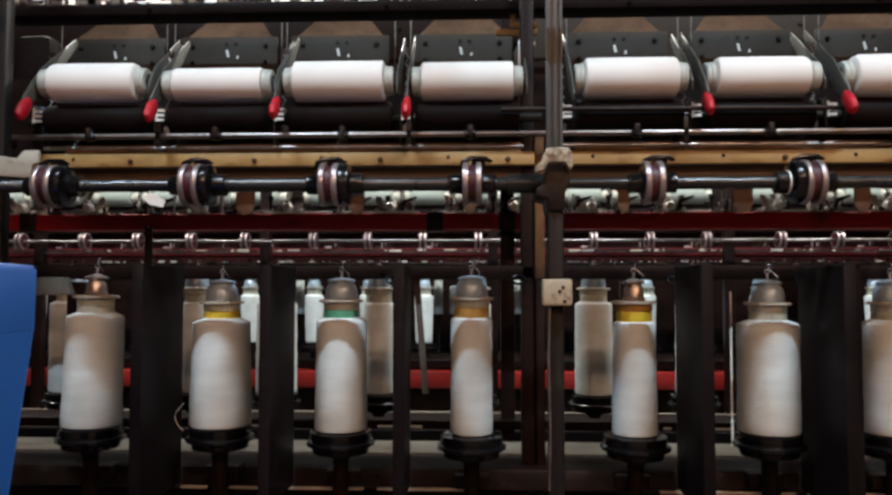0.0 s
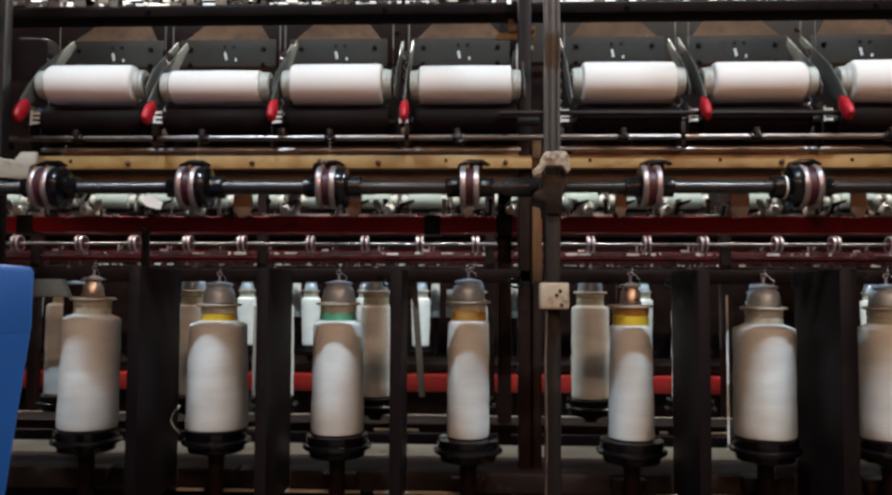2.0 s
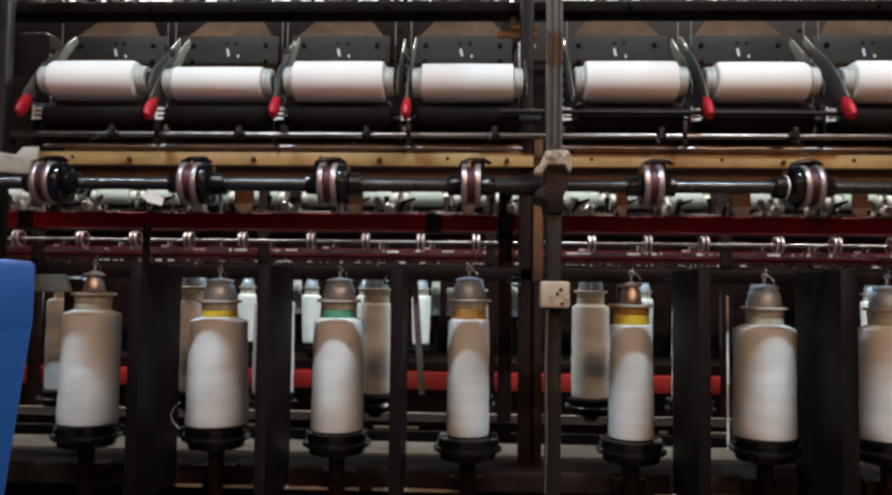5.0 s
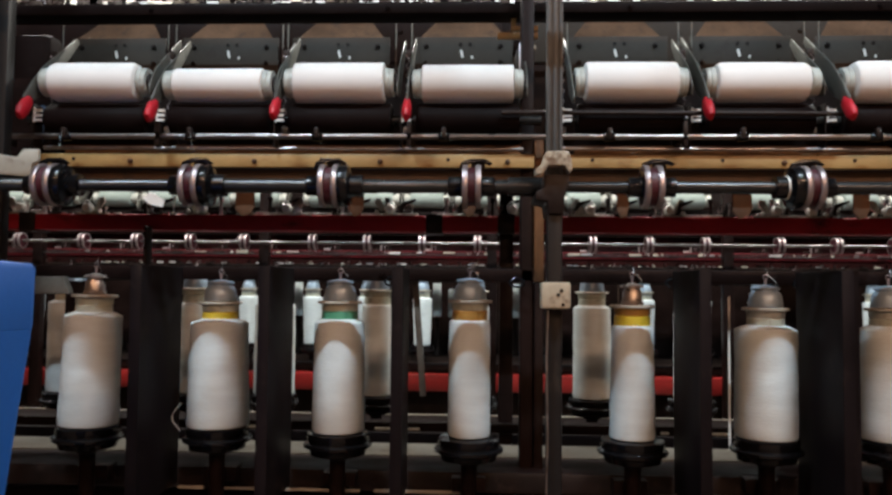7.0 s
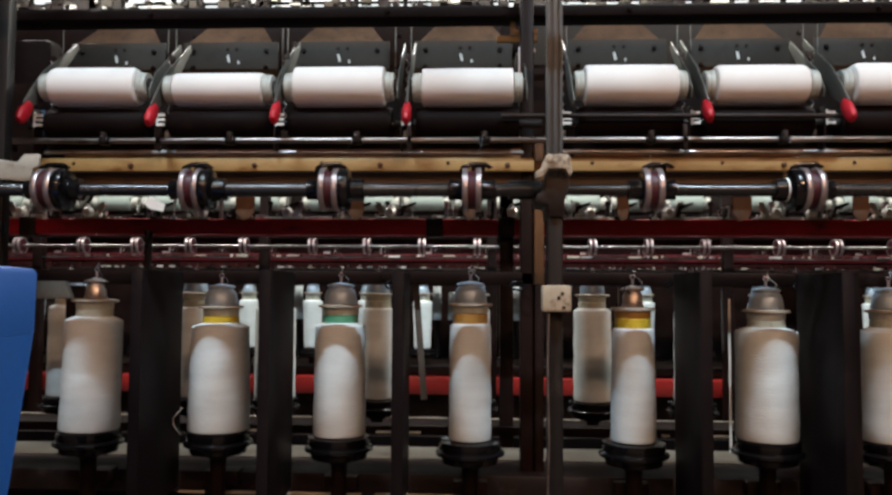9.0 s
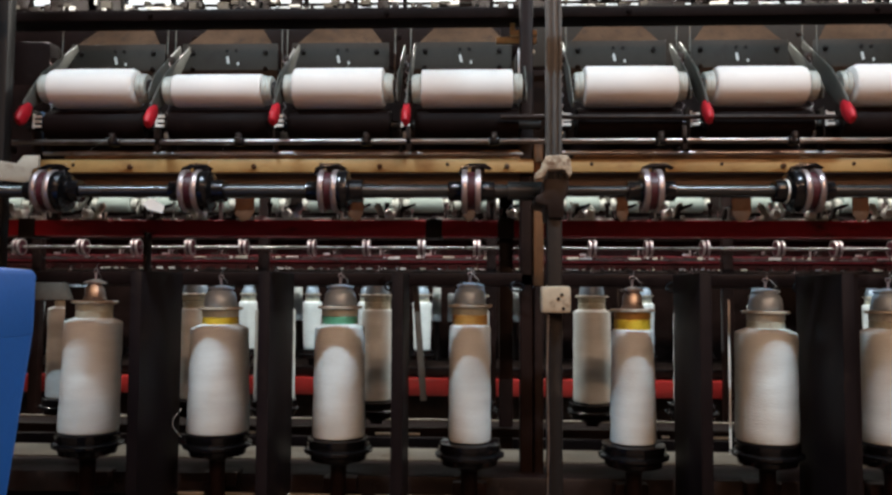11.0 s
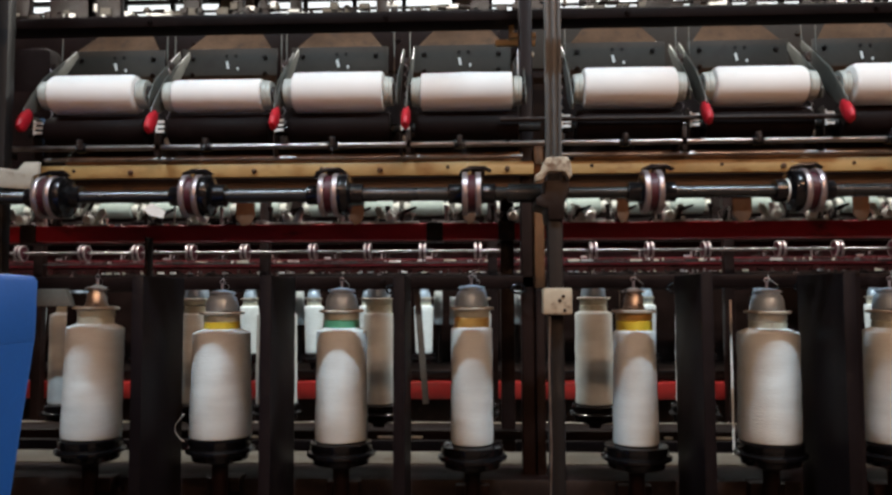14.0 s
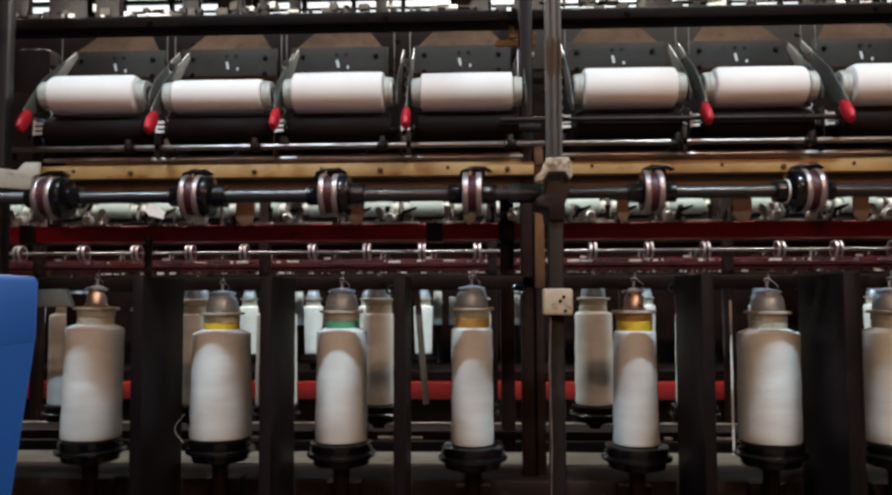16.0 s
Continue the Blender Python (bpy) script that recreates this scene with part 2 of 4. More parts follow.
def wire(bm, pts, r, n=7):
    """A bent wire through points, in one piece."""
    pts = [Vector(p) for p in pts]
    rings = []
    for i, p in enumerate(pts):
        way = pts[min(i + 1, len(pts) - 1)] - pts[max(i - 1, 0)]
        side = way.cross(Vector((0.31, 0.17, 0.93))).normalized()
        up = side.cross(way).normalized()
        rings.append([bm.verts.new(p + r * (side * math.cos(2 * math.pi * k / n) + up * math.sin(2 * math.pi * k / n))) for k in range(n)])
    for a, b in zip(rings, rings[1:]):
        for i in range(n):
            j = (i + 1) % n
            bm.faces.new((a[i], a[j], b[j], b[i]))
    bm.faces.new(rings[0][::-1])
    bm.faces.new(rings[-1])
    return bm


def prism(bm, outline, a, b, axis="x", bev=0.0):
    """Pushes an outline from a to b along an axis: x takes (y, z), y takes (x, z), z takes (x, y)."""
    def at(u, v, w):
        return Vector((w, u, v)) if axis == "x" else Vector((u, w, v)) if axis == "y" else Vector((u, v, w))
    lo = [bm.verts.new(at(u, v, a)) for u, v in outline]
    hi = [bm.verts.new(at(u, v, b)) for u, v in outline]
    k = len(outline)
    fs = [bm.faces.new(lo), bm.faces.new(hi[::-1])]
    for i in range(k):
        j = (i + 1) % k
        fs.append(bm.faces.new((lo[i], hi[i], hi[j], lo[j])))
    bmesh.ops.recalc_face_normals(bm, faces=fs)
    if bev:
        bmesh.ops.bevel(bm, geom=list({e for f in fs for e in f.edges}), offset=bev, segments=2, profile=0.5, affect="EDGES")
    return bm


def mesh_of(name, bm, material, smooth=True):
    me = bpy.data.meshes.new(name)
    bmesh.ops.recalc_face_normals(bm, faces=bm.faces[:])
    bm.to_mesh(me)
    bm.free()
    me.materials.append(material)
    if smooth:
        me.polygons.foreach_set("use_smooth", [True] * len(me.polygons))
        me.set_sharp_from_angle(angle=radians(38))
    return me


def part(name, bm, material, parent, label="", m=None):
    ob = new(name, mesh_of(name, bm, material))
    ob.parent = parent
    if m is not None:
        ob.matrix_basis = m
    return tagged(ob, label=label)


def solid(name, bm, material, label, category, kind="structure", group="", m=None):
    ob = new(name, mesh_of(name, bm, material))
    if m is not None:
        ob.matrix_basis = m
    return tagged(ob, label, category, group, kind)


def thing(name, m, label, category, group=""):
    ob = new(name)
    ob.empty_display_size = 0.05
    ob.matrix_basis = m
    return tagged(ob, label, category, group)


B = bmesh.new

# ---------------------------------------------------------------- hall
solid("floor", box(B(), -9, 9, -5, 9, -0.1, 0), CONCRETE, "stained grey concrete floor of the mill hall", "floor")
solid("ceiling", box(B(), -9, 9, -5, 9, 4.6, 4.7), CEIL, "dull brown sheet ceiling of the hall", "ceiling")
solid("wall_south", box(B(), -9, 9, -5.2, -5, 0, 4.6), PLASTER, "tan plastered wall behind the aisle", "wall")
solid("wall_west", box(B(), -9.2, -9, -5, 9, 0, 4.6), PLASTER, "tan plastered end wall", "wall")
solid("wall_east", box(B(), 9, 9.2, -5, 9, 0, 4.6), PLASTER, "tan plastered end wall", "wall")
bm = B()
box(bm, -9, 9, 7.0, 7.2, 0, 3.3)
box(bm, -9, 9, 7.0, 7.2, 4.3, 4.6)
for i in range(9):
    box(bm, -9 + i * 2.2, -8.7 + i * 2.2, 7.0, 7.2, 3.3, 4.3)
solid("wall_north", bm, PLASTER, "tan plastered wall with a high band of windows", "wall")
for i in range(8):
    x = -8.7 + i * 2.2
    w = thing("window_%d" % (i + 1), pose(x, 7.05, 3.3), "steel-framed mill window bright with daylight", "window")
    w["kind"] = "structure"
    bm = B()
    for k in range(5):
        box(bm, k * 0.465, k * 0.465 + 0.04, 0, 0.05, 0, 1.0)
    for z in (0, 0.32, 0.64, 0.96):
        box(bm, 0, 1.9, 0.003, 0.047, z, z + 0.04)
    part("window_frame", bm, BLACK, w)
    part("pane", box(B(), 0, 1.9, 0.06, 0.065, 0, 1.0), DAY, w, "pane glowing with pale daylight")


def fixture(x, y, z, length):
    f = thing("ceiling_light", pose(x, y, z + 0.03), "unseen white fluorescent fitting hung above the aisle", "lamp", "aisle lamps")
    part("housing", box(B(), -length / 2, length / 2, -0.05, 0.05, 0.012, 0.07, 0.006), WHITE, f)
    part("lit_tube", lathe(B(), [(0, -length / 2), (0.012, -length / 2), (0.012, length / 2), (0, length / 2)], (0, 0, -0.004), "x", 10), GLOW, f)
    bm = B()
    for s in (-0.4, 0.4):
        rod(bm, (s * length, 0, 0.07), (s * length, 0, 4.6 - z - 0.03), 0.004, 6)
    part("hanger", bm, STEEL, f)


for lamp in LAMPS:
    fixture(*lamp[:4])

# ---------------------------------------------------------------- one side of the twisting machine
XS = [-0.690, -0.457, -0.243, -0.014, 0.268, 0.495, 0.704]
SECTION_A, SECTION_B = (-0.845, 0.102), (0.128, 1.08)


def feed_package(x, y, r0, r1, band, cap, tilt=0.0, top=1.140, foot=0.938, slim=False):
    """A wound supply package with its adapter and cap; origin at the foot of the yarn."""
    h = top - foot
    f = thing("feed_package", pose(x, y, foot, 0, tilt, 0), "white wound yarn package with %s and metal cap" % band[1], "yarn package", "feed packages")
    c = 0.006
    prof = [(0, 0), (r0 - c, 0), (r0 - 0.001, c * 0.4), (r0, c)]
    prof += [(r0 + (r1 - r0) * k / 8 + 0.0006 * math.sin(k * 2.3 + x * 9), c + (h - 2 * c) * k / 8) for k in range(1, 8)]
    prof += [(r1, h - 0.005), (r1 - 0.0008, h - 0.002), (r1 - 0.003, h - 0.0004), (r1 * 0.80, h + 0.0025), (r1 * 0.62, h + 0.006), (0, h + 0.006)]
    part("yarn", lathe(B(), prof, n=40), YARN, f, "off-white wound yarn with fine horizontal turns")
    rb = min(0.031, r1 * 0.86)
    part("band", lathe(B(), [(0, h), (rb, h), (rb, h + 0.016), (rb - 0.002, h + 0.018), (0, h + 0.018)]), band[0], f, band[1])
    rf = 0.0335
    part("collar", lathe(B(), [(0, h + 0.0181), (rb - 0.001, h + 0.0181), (rf - 0.002, h + 0.0205), (rf - 0.002, h + 0.0305), (0, h + 0.0305)]), band[2], f)
    part("flange", lathe(B(), [(0, h + 0.0306), (rf + 0.002, h + 0.0306), (rf + 0.0055, h + 0.0318), (rf + 0.0055, h + 0.0345), (rf + 0.002, h + 0.0358), (0, h + 0.036)]), FLANGE, f, "thin pale rim flange")
    k = h + 0.0362
    if slim:
        prof = [(0, k), (0.0185, k), (0.0195, k + 0.001), (0.0195, k + 0.004), (0.0175, k + 0.006), (0.0165, k + 0.022), (0.0135, k + 0.026), (0.0135, k + 0.029), (0.0205, k + 0.030), (0.0205, k + 0.0325), (0.010, k + 0.036), (0.006, k + 0.038), (0, k + 0.038)]
    else:
        prof = [(0, k), (0.0270, k), (0.0285, k + 0.001), (0.0283, k + 0.007), (0.0268, k + 0.018), (0.0240, k + 0.0255), (0.0208, k + 0.0275), (0.0205, k + 0.0300), (0.0240, k + 0.0310), (0.0240, k + 0.0335), (0.0205, k + 0.035), (0.006, k + 0.038), (0, k + 0.038)]
    part("cap", lathe(B(), prof, n=28), cap, f, "shiny metal tension cap")
    bm = B()
    rod(bm, (0, 0, k + 0.037), (0, 0, k + 0.050), 0.0022, 8)
    a = [(0.0042 * math.cos(t * 0.7 + 0.4), 0, k + 0.0525 + 0.0036 * math.sin(t * 0.7 + 0.4)) for t in range(9)]
    wire(bm, a, 0.0009, 5)
    part("eyelet", bm, CHROME, f)
    bm = B()
    wire(bm, [(0.012, -0.010, k + 0.035), (0.015, -0.010, k + 0.043), (0.002, -0.004, k + 0.056), (0.003, 0, k + 0.066)], 0.0005, 5)
    part("flyer_wire", bm, STEEL, f)
    return f


def spindle(x, y, foot=0.938):
    s = thing("spindle", pose(x, y, foot), "black spindle pot and whorl carrying a yarn package", "spindle", "spindles")
    part("pot_disc", lathe(B(), [(0, -0.0005), (0.050, -0.0005), (0.0535, -0.002), (0.0540, -0.011), (0.0525, -0.0135), (0.0525, -0.016), (0.0575, -0.018), (0.0600, -0.0200), (0.0597, -0.0240), (0.056, -0.026), (0.050, -0.029), (0.048, -0.038), (0, -0.038)], n=40), BLACK_GLOSS, s, "glossy black rotor disc with bright worn rims")
    part("whorl", lathe(B(), [(0, -0.0381), (0.022, -0.0381), (0.021, -0.046), (0.014, -0.049), (0.0125, -0.2), (0, -0.2)], n=28), DEEP_BLACK, s)
    bm = B()
    box(bm, -0.03, 0.03, 0.0145, 0.055, -0.1, -0.075, 0.003)
    part("bracket", bm, DEEP_BLACK, s)
    return s


BANDS = [(OLIVE, "an olive collar", OLIVE), (YBAND, "a yellow collar", OLIVE), (GBAND, "a green collar", OLIVE), (AMBER, "an amber collar", OLIVE),
         (YBAND, "a yellow-amber collar", AMBER), (OLIVE, "a pale collar", TUBE), (OLIVE, "a pale collar", TUBE)]
SIZES = [(0.0505, 0.0485, TAN_CHROME, 1.2, 1.140), (0.0535, 0.0500, ALU, 0, 1.130), (0.0455, 0.0440, ALU, 0, 1.133), (0.0365, 0.0360, ALU, 0, 1.137), (0.0390, 0.0360, TAN_CHROME, 0, 1.131), (0.0515, 0.0510, ALU, 0.3, 1.129), (0.0510, 0.0500, ALU, 0, 1.130)]
FEET = [0.945, 0.947, 0.941, 0.936, 0.937, 0.943, 0.943]
for x, band, (r0, r1, cap, tilt, top), foot in zip(XS, BANDS, SIZES, FEET):
    feed_package(x, 1.36, r0, r1, band, cap, tilt, top, foot, cap is TAN_CHROME)
    spindle(x, 1.36, foot)


def takeup(x, z, r, half=0.083, yarn=None, c=0.004):
    t = thing("takeup_package", pose(x, 1.40, z), "white thread package winding on its grey tube in the cradle", "yarn package", "takeup packages")
    prof = [(0.02, -half), (r - c, -half), (r - c * 0.3, -half + c * 0.35), (r, -half + c), (r + 0.0003, 0), (r, half - c), (r - c * 0.3, half - c * 0.35), (r - c, half), (0.02, half)]
    part("yarn", lathe(B(), prof, axis="x", n=48), yarn or YARN_X, t, "smooth white wound thread")
    part("tube", lathe(B(), [(0, -0.099), (0.021, -0.099), (0.0225, -0.095), (0.0225, 0.095), (0.021, 0.099), (0, 0.099)], axis="x"), TUBE, t)
    for s in (-1, 1):
        part("adapter", lathe(B(), [(0.0225, s * 0.0838), (0.0268, s * 0.0842), (0.0272, s * 0.087), (0.0268, s * 0.0915), (0.0255, s * 0.0925), (0.0262, s * 0.094), (0.0262, s * 0.098), (0.025, s * 0.1), (0.012, s * 0.1), (0, s * 0.1)], axis="x"), TUBE, t, "grey-green bobbin adapter")
    return t


TX = [(-0.714, 1.5700, 0.0360), (-0.480, 1.5645, 0.0302), (-0.256, 1.568, 0.0368), (-0.021, 1.566, 0.0345), (0.273, 1.5685, 0.0366), (0.505, 1.568, 0.0356), (0.745, 1.568, 0.0378)]
TAKEUPS = [takeup(*v, c=c) for v, c in zip(TX, (0.010, 0.004, 0.004, 0.003, 0.006, 0.010, 0.014))]


def cradle(x, z, grip=True):
    """Two swinging arms with hubs; the red grip is on the long arm."""
    c = thing("cradle", pose(x, 1.40, z), "steel package cradle with two arms" + (" and a red plastic grip" if grip else ""), "cradle", "package cradles")
    arm = [(0.125, 0.124), (0.131, 0.114), (0.016, -0.016), (-0.034, -0.046), (-0.050, -0.050), (-0.056, -0.040), (-0.030, -0.006), (0.006, 0.034)]
    part("arm", prism(B(), arm, -0.1085, -0.1055, "x", 0.0006), ARM, c, "long flat steel arm")
    short = [(0.125, 0.120), (0.131, 0.108), (0.02, -0.02), (-0.016, -0.026), (-0.020, -0.010), (0.006, 0.028)]
    part("arm", prism(B(), short, 0.1055, 0.1085, "x", 0.0006), ARM, c, "short flat steel arm")
    for s in (-1, 1):
        part("hub", lathe(B(), [(0, s * 0.1002), (0.016, s * 0.1002), (0.016, s * 0.1052), (0, s * 0.1052)], axis="x", n=20), BLACK, c)
    if grip:
        m = pose(-0.107, -0.048, -0.055, -42, 0, 0)
        bm = lathe(B(), [(0, -0.031), (0.007, -0.029), (0.0115, -0.020), (0.0120, -0.004), (0.0105, 0.012), (0.0075, 0.020), (0, 0.021)], n=18)
        for v in bm.verts:
            v.co.x *= 0.70
            v.co.y *= 1.2
        part("grip", bm, GRIP, c, "rounded red plastic grip", m)
    return c


for i, (x, z, r) in enumerate(TX):
    cradle(x, z, i != 4)


def hood(x):
    h = thing("drum_cover", pose(x, 1.62, 1.668), "dusty brown hood over a grey-green drilled plate", "machine cover", "drum covers")
    bm = B()
    box(bm, -0.108, 0.100, -0.004, 0.0, -0.036, 0.056, 0.001)
    part("face_plate", bm, FACE, h, "grey-green plate with small holes")
    bm = B()
    lo = [(-0.096, 0.0), (0.086, 0.0), (0.058, 0.030), (-0.066, 0.030)]
    a = [bm.verts.new((u, v, 0.0565 + v * 1.40)) for u, v in lo]
    b = [bm.verts.new((u, v + 0.001, 0.0535 + v * 1.40)) for u, v in lo]
    bm.faces.new(a), bm.faces.new(b[::-1])
    for i in range(4):
        j = (i + 1) % 4
        bm.faces.new((a[i], b[i], b[j], a[j]))
    part("hood", bm, HOOD, h, "sloping dusty hood")
    for u, v in ((-0.084, 0.036), (0.074, 0.036), (0.074, 0.000), (-0.084, 0.000)):
        part("bolt", lathe(B(), [(0, 0), (0.005, 0), (0.005, 0.004), (0.003, 0.006), (0, 0.006)], (0, 0, 0), "y", 8), BLACK, h, "", pose(u, -0.004, v, 180, 0, 0))
    part("slot", box(B(), -0.0025, 0.0025, -0.0052, -0.0042, -0.008, 0.008), WHITE, h, "bright worn slot", pose(-0.008, 0, 0.020, 0, -12, 0))
    part("slot", box(B(), -0.002, 0.002, -0.0052, -0.0042, -0.003, 0.003), WHITE, h, "bright worn slot", pose(0.014, 0, 0.012))
    for u, v in ((-0.010, 0.040), (0.010, 0.040)):
        part("hole", lathe(B(), [(0, 0), (0.004, 0), (0.004, 0.0012), (0, 0.0012)], (0, 0, 0), "y", 10), BLACK, h, "", pose(u, -0.004, v, 180, 0, 0))
    for s in (-0.112, 0.116):
        bm = B()
        rod(bm, (s, -0.03, -0.02), (s, -0.03, 0.11), 0.0012, 6)
        part("wire_guide", bm, ARM, h)
    return h


HX = [-0.775, -0.530, -0.291, -0.030, 0.293, 0.548, 0.805]
HOODS = [hood(x) for x in HX]

# black winding drums on a common axle
for x, z, r in TX:
    d = thing("winding_drum", pose(x, 1.415, 1.502), "black friction drum under the package", "drum", "winding drums")
    part("roller", lathe(B(), [(0, -0.094), (0.028, -0.094), (0.030, -0.091), (0.030, 0.091), (0.028, 0.094), (0, 0.094)], axis="x", n=36), DRUM, d)
    part("axle", lathe(B(), [(0, -0.135), (0.009, -0.135), (0.009, -0.0942), (0.009, 0.0942), (0.009, 0.135), (0, 0.135)], axis="x", n=16), SHAFT, d)
    part("bearing_plate", box(B(), -0.1245, -0.1215, -0.012, 0.02, -0.05, 0.03, 0.0008), BLACK, d)
    bm = B()
    box(bm, -0.121, -0.1185, -0.014, -0.010, -0.006, 0.022)
    for k in range(3):
        box(bm, -0.119, -0.105, -0.014, -0.010, -0.004 + k * 0.009, 0.0005 + k * 0.009)
    part("bearing_clip", bm, WHITE, d, "small white forked clip")

bm = B()
rod(bm, (0.04, 1.375, 1.508), (0.66, 1.375, 1.506), 0.0045, 10)
solid("stop_rod", bm, BLACK, "thin black stop rod before the drums", "rod", "")
for k, x in enumerate((-0.838, -0.604, -0.376, -0.138, 0.158, 0.386, 0.626)):
    s = thing("cradle_spring", pose(x, 1.468, 1.50), "thin bright zigzag spring beside a cradle", "spring", "cradle springs")
    bm = B()
    wire(bm, [((0.0035 if j % 2 else -0.0035), -0.002 * (j % 3), 0.010 * j) for j in range(15)], 0.0013, 5)
    part("coil", bm, CHROME, s)
    part("hook_plate", box(B(), -0.006, 0.006, 0.002, 0.0125, 0.135, 0.152, 0.001), BLACK, s)
    part("lower_clip", box(B(), -0.007, 0.007, -0.004, 0.0125, -0.012, 0.0, 0.001), WHITE if k % 2 else STEEL, s)
for x, z0, z1 in ((0.150, 1.505, 1.63), (-0.862, 1.47, 1.53)):
    bm = B()
    wire(bm, [(x, 1.470, z0), (x + 0.002, 1.468, (z0 + z1) / 2), (x - 0.001, 1.472, z1), (x, 1.482, z1 + 0.01)], 0.008, 10)
    solid("air_hose", bm, HOSE, "dusty blue air hose behind the cradle", "hose", "", "air hoses")
# dark sheets added behind the drums to stop stray light, rails
solid("bay_panel", box(B(), -1.4, 1.4, 1.480, 1.486, 1.428, 1.600), DEEP_BLACK, "dark sheet added behind the winding drums to block light", "panel")


solid("back_sheet", box(B(), -1.4, 1.4, 1.627, 1.632, 1.400, 1.666), DEEP_BLACK, "black sheet added behind the hood plates to block light", "panel")


def long_rail(name, y0, y1, z0, z1, x0, x1, material, label, category, bev=0.003, group=""):
    if name.startswith("far_"):
        return solid(name, box(B(), x0, x1, y0, y1, z0, z1, bev), material, label, category, "", group)
    r = thing(name, pose(0, y0, (z0 + z1) / 2), label, category, group)
    part("bar", box(B(), x0, x1, 0, y1 - y0, (z0 - z1) / 2, (z1 - z0) / 2, bev), material, r)
    size = min(0.006, (z1 - z0) * 0.25)
    u = x0 + 0.14
    while u < x1 - 0.05:
        part("bolt", lathe(B(), [(0, 0), (size, 0), (size, size * 0.6), (size * 0.6, size), (0, size)], (0, 0, 0), "y", 6), material, r, "", pose(u, 0, 0, 180, 0, 0))
        u += 0.47
    return r


long_rail("top_beam", 1.48, 1.54, 1.727, 1.7475, -2.2, 2.2, DRUM, "black greasy beam above the packages", "beam")
long_rail("cable_duct", 1.72, 1.80, 1.70, 1.84, 0.10, 2.2, FACE, "dark grey-green trunking behind the hoods", "duct")
long_rail("cable_duct", 1.72, 1.80, 1.70, 1.84, -2.2, 0.05, DEEP_BLACK, "black trunking behind the hoods", "duct")
for a, b in (SECTION_A, SECTION_B):
    y = thing("ochre_rail", pose(0, 1.42, 1.428), "ochre-yellow painted rail with bolts and holes", "rail", "ochre rails")
    part("bar", box(B(), a, b, 0, 0.02, -0.0125, 0.0125, 0.002), YELLOW, y)
    for k in range(4):
        u = a + 0.17 + k * 0.236
        part("bolt", lathe(B(), [(0, 0), (0.005, 0), (0.005, 0.004), (0.003, 0.006), (0, 0.006)], (0, 0, 0), "y", 8), RUST, y, "rusty bolt head", pose(u + 0.02, 0, -0.002, 180, 0, 0))
        part("hole", lathe(B(), [(0, 0), (0.0035, 0), (0.0035, 0.0008), (0, 0.0008)], (0, 0, 0), "y", 10), BLACK, y, "", pose(u - 0.09, 0, 0.002, 180, 0, 0))
    solid("brown_plate", box(B(), a, b, 1.446, 1.452, 1.374, 1.414, 0.001), BROWN, "brown oil-stained plate behind the shaft", "plate", "")
    solid("inner_strip", box(B(), a + 0.05, b - 0.02, 1.4425, 1.447, 1.440, 1.461, 0.001), ORUST, "rusty brown strip above the ochre rail", "strip", "")
    bm = B()
    rod(bm, (a + 0.02, 1.425, 1.452), (b - 0.02, 1.425, 1.450), 0.004, 10)
    solid("lower_rod", bm, STEEL, "dull oily rod under the traverse bar", "rod", "")

# yarn guides over the delivery rollers
for i, x in enumerate(XS):
    g = thing("yarn_guide", pose(x + 0.012, 1.205, 1.3845), "black hooked yarn guide above a delivery roller", "guide", "yarn guides")
    part("hook", prism(B(), [(-0.03, -0.005), (-0.026, 0.006), (-0.012, 0.012), (0.012, 0.012), (0.024, 0.004), (0.018, 0.001), (0.008, 0.006), (-0.012, 0.005), (-0.020, -0.005)], -0.003, 0.003, "y", 0.0008), BLACK_GLOSS, g)
    part("clip", box(B(), -0.010, 0.012, 0.0032, 0.010, -0.006, 0.010, 0.001), BLACK, g)

# traverse bar
TRAVERSE = thing("traverse_bar", pose(0, 1.38, 1.4655), "chromed reciprocating bar with dark thread guides", "bar")
bm = B()
rod(bm, (-1.2, 0, 0), (1.2, 0, 0), 0.0052, 14)
part("rod", bm, ROD, TRAVERSE)
GUIDES = [-0.698, -0.465, -0.233, -0.003, 0.292, 0.525, 0.757]
for u in GUIDES:
    g = part("thread_guide", lathe(B(), [(0, -0.011), (0.0075, -0.010), (0.009, -0.006), (0.009, 0.006), (0.0075, 0.010), (0, 0.011)], (u, 0, 0), "x", 16), BLACK_GLOSS, TRAVERSE, "dark sliding guide block")
    bm = B()
    box(bm, u - 0.004, u + 0.004, -0.014, -0.004, -0.004, 0.014, 0.001)
    part("guide_tip", bm, BLACK, g)
for x in (-0.903, -0.586, -0.126, 0.366, 0.757):
    bm = B()
    box(bm, x - 0.004, x + 0.004, 1.373, 1.46, 1.4585, 1.4725, 0.001)
    box(bm, x - 0.004, x + 0.004, 1.373, 1.385, 1.448, 1.492, 0.001)
    solid("bar_support", bm, BLACK, "small black support of the traverse bar", "bracket", "", "bar supports")

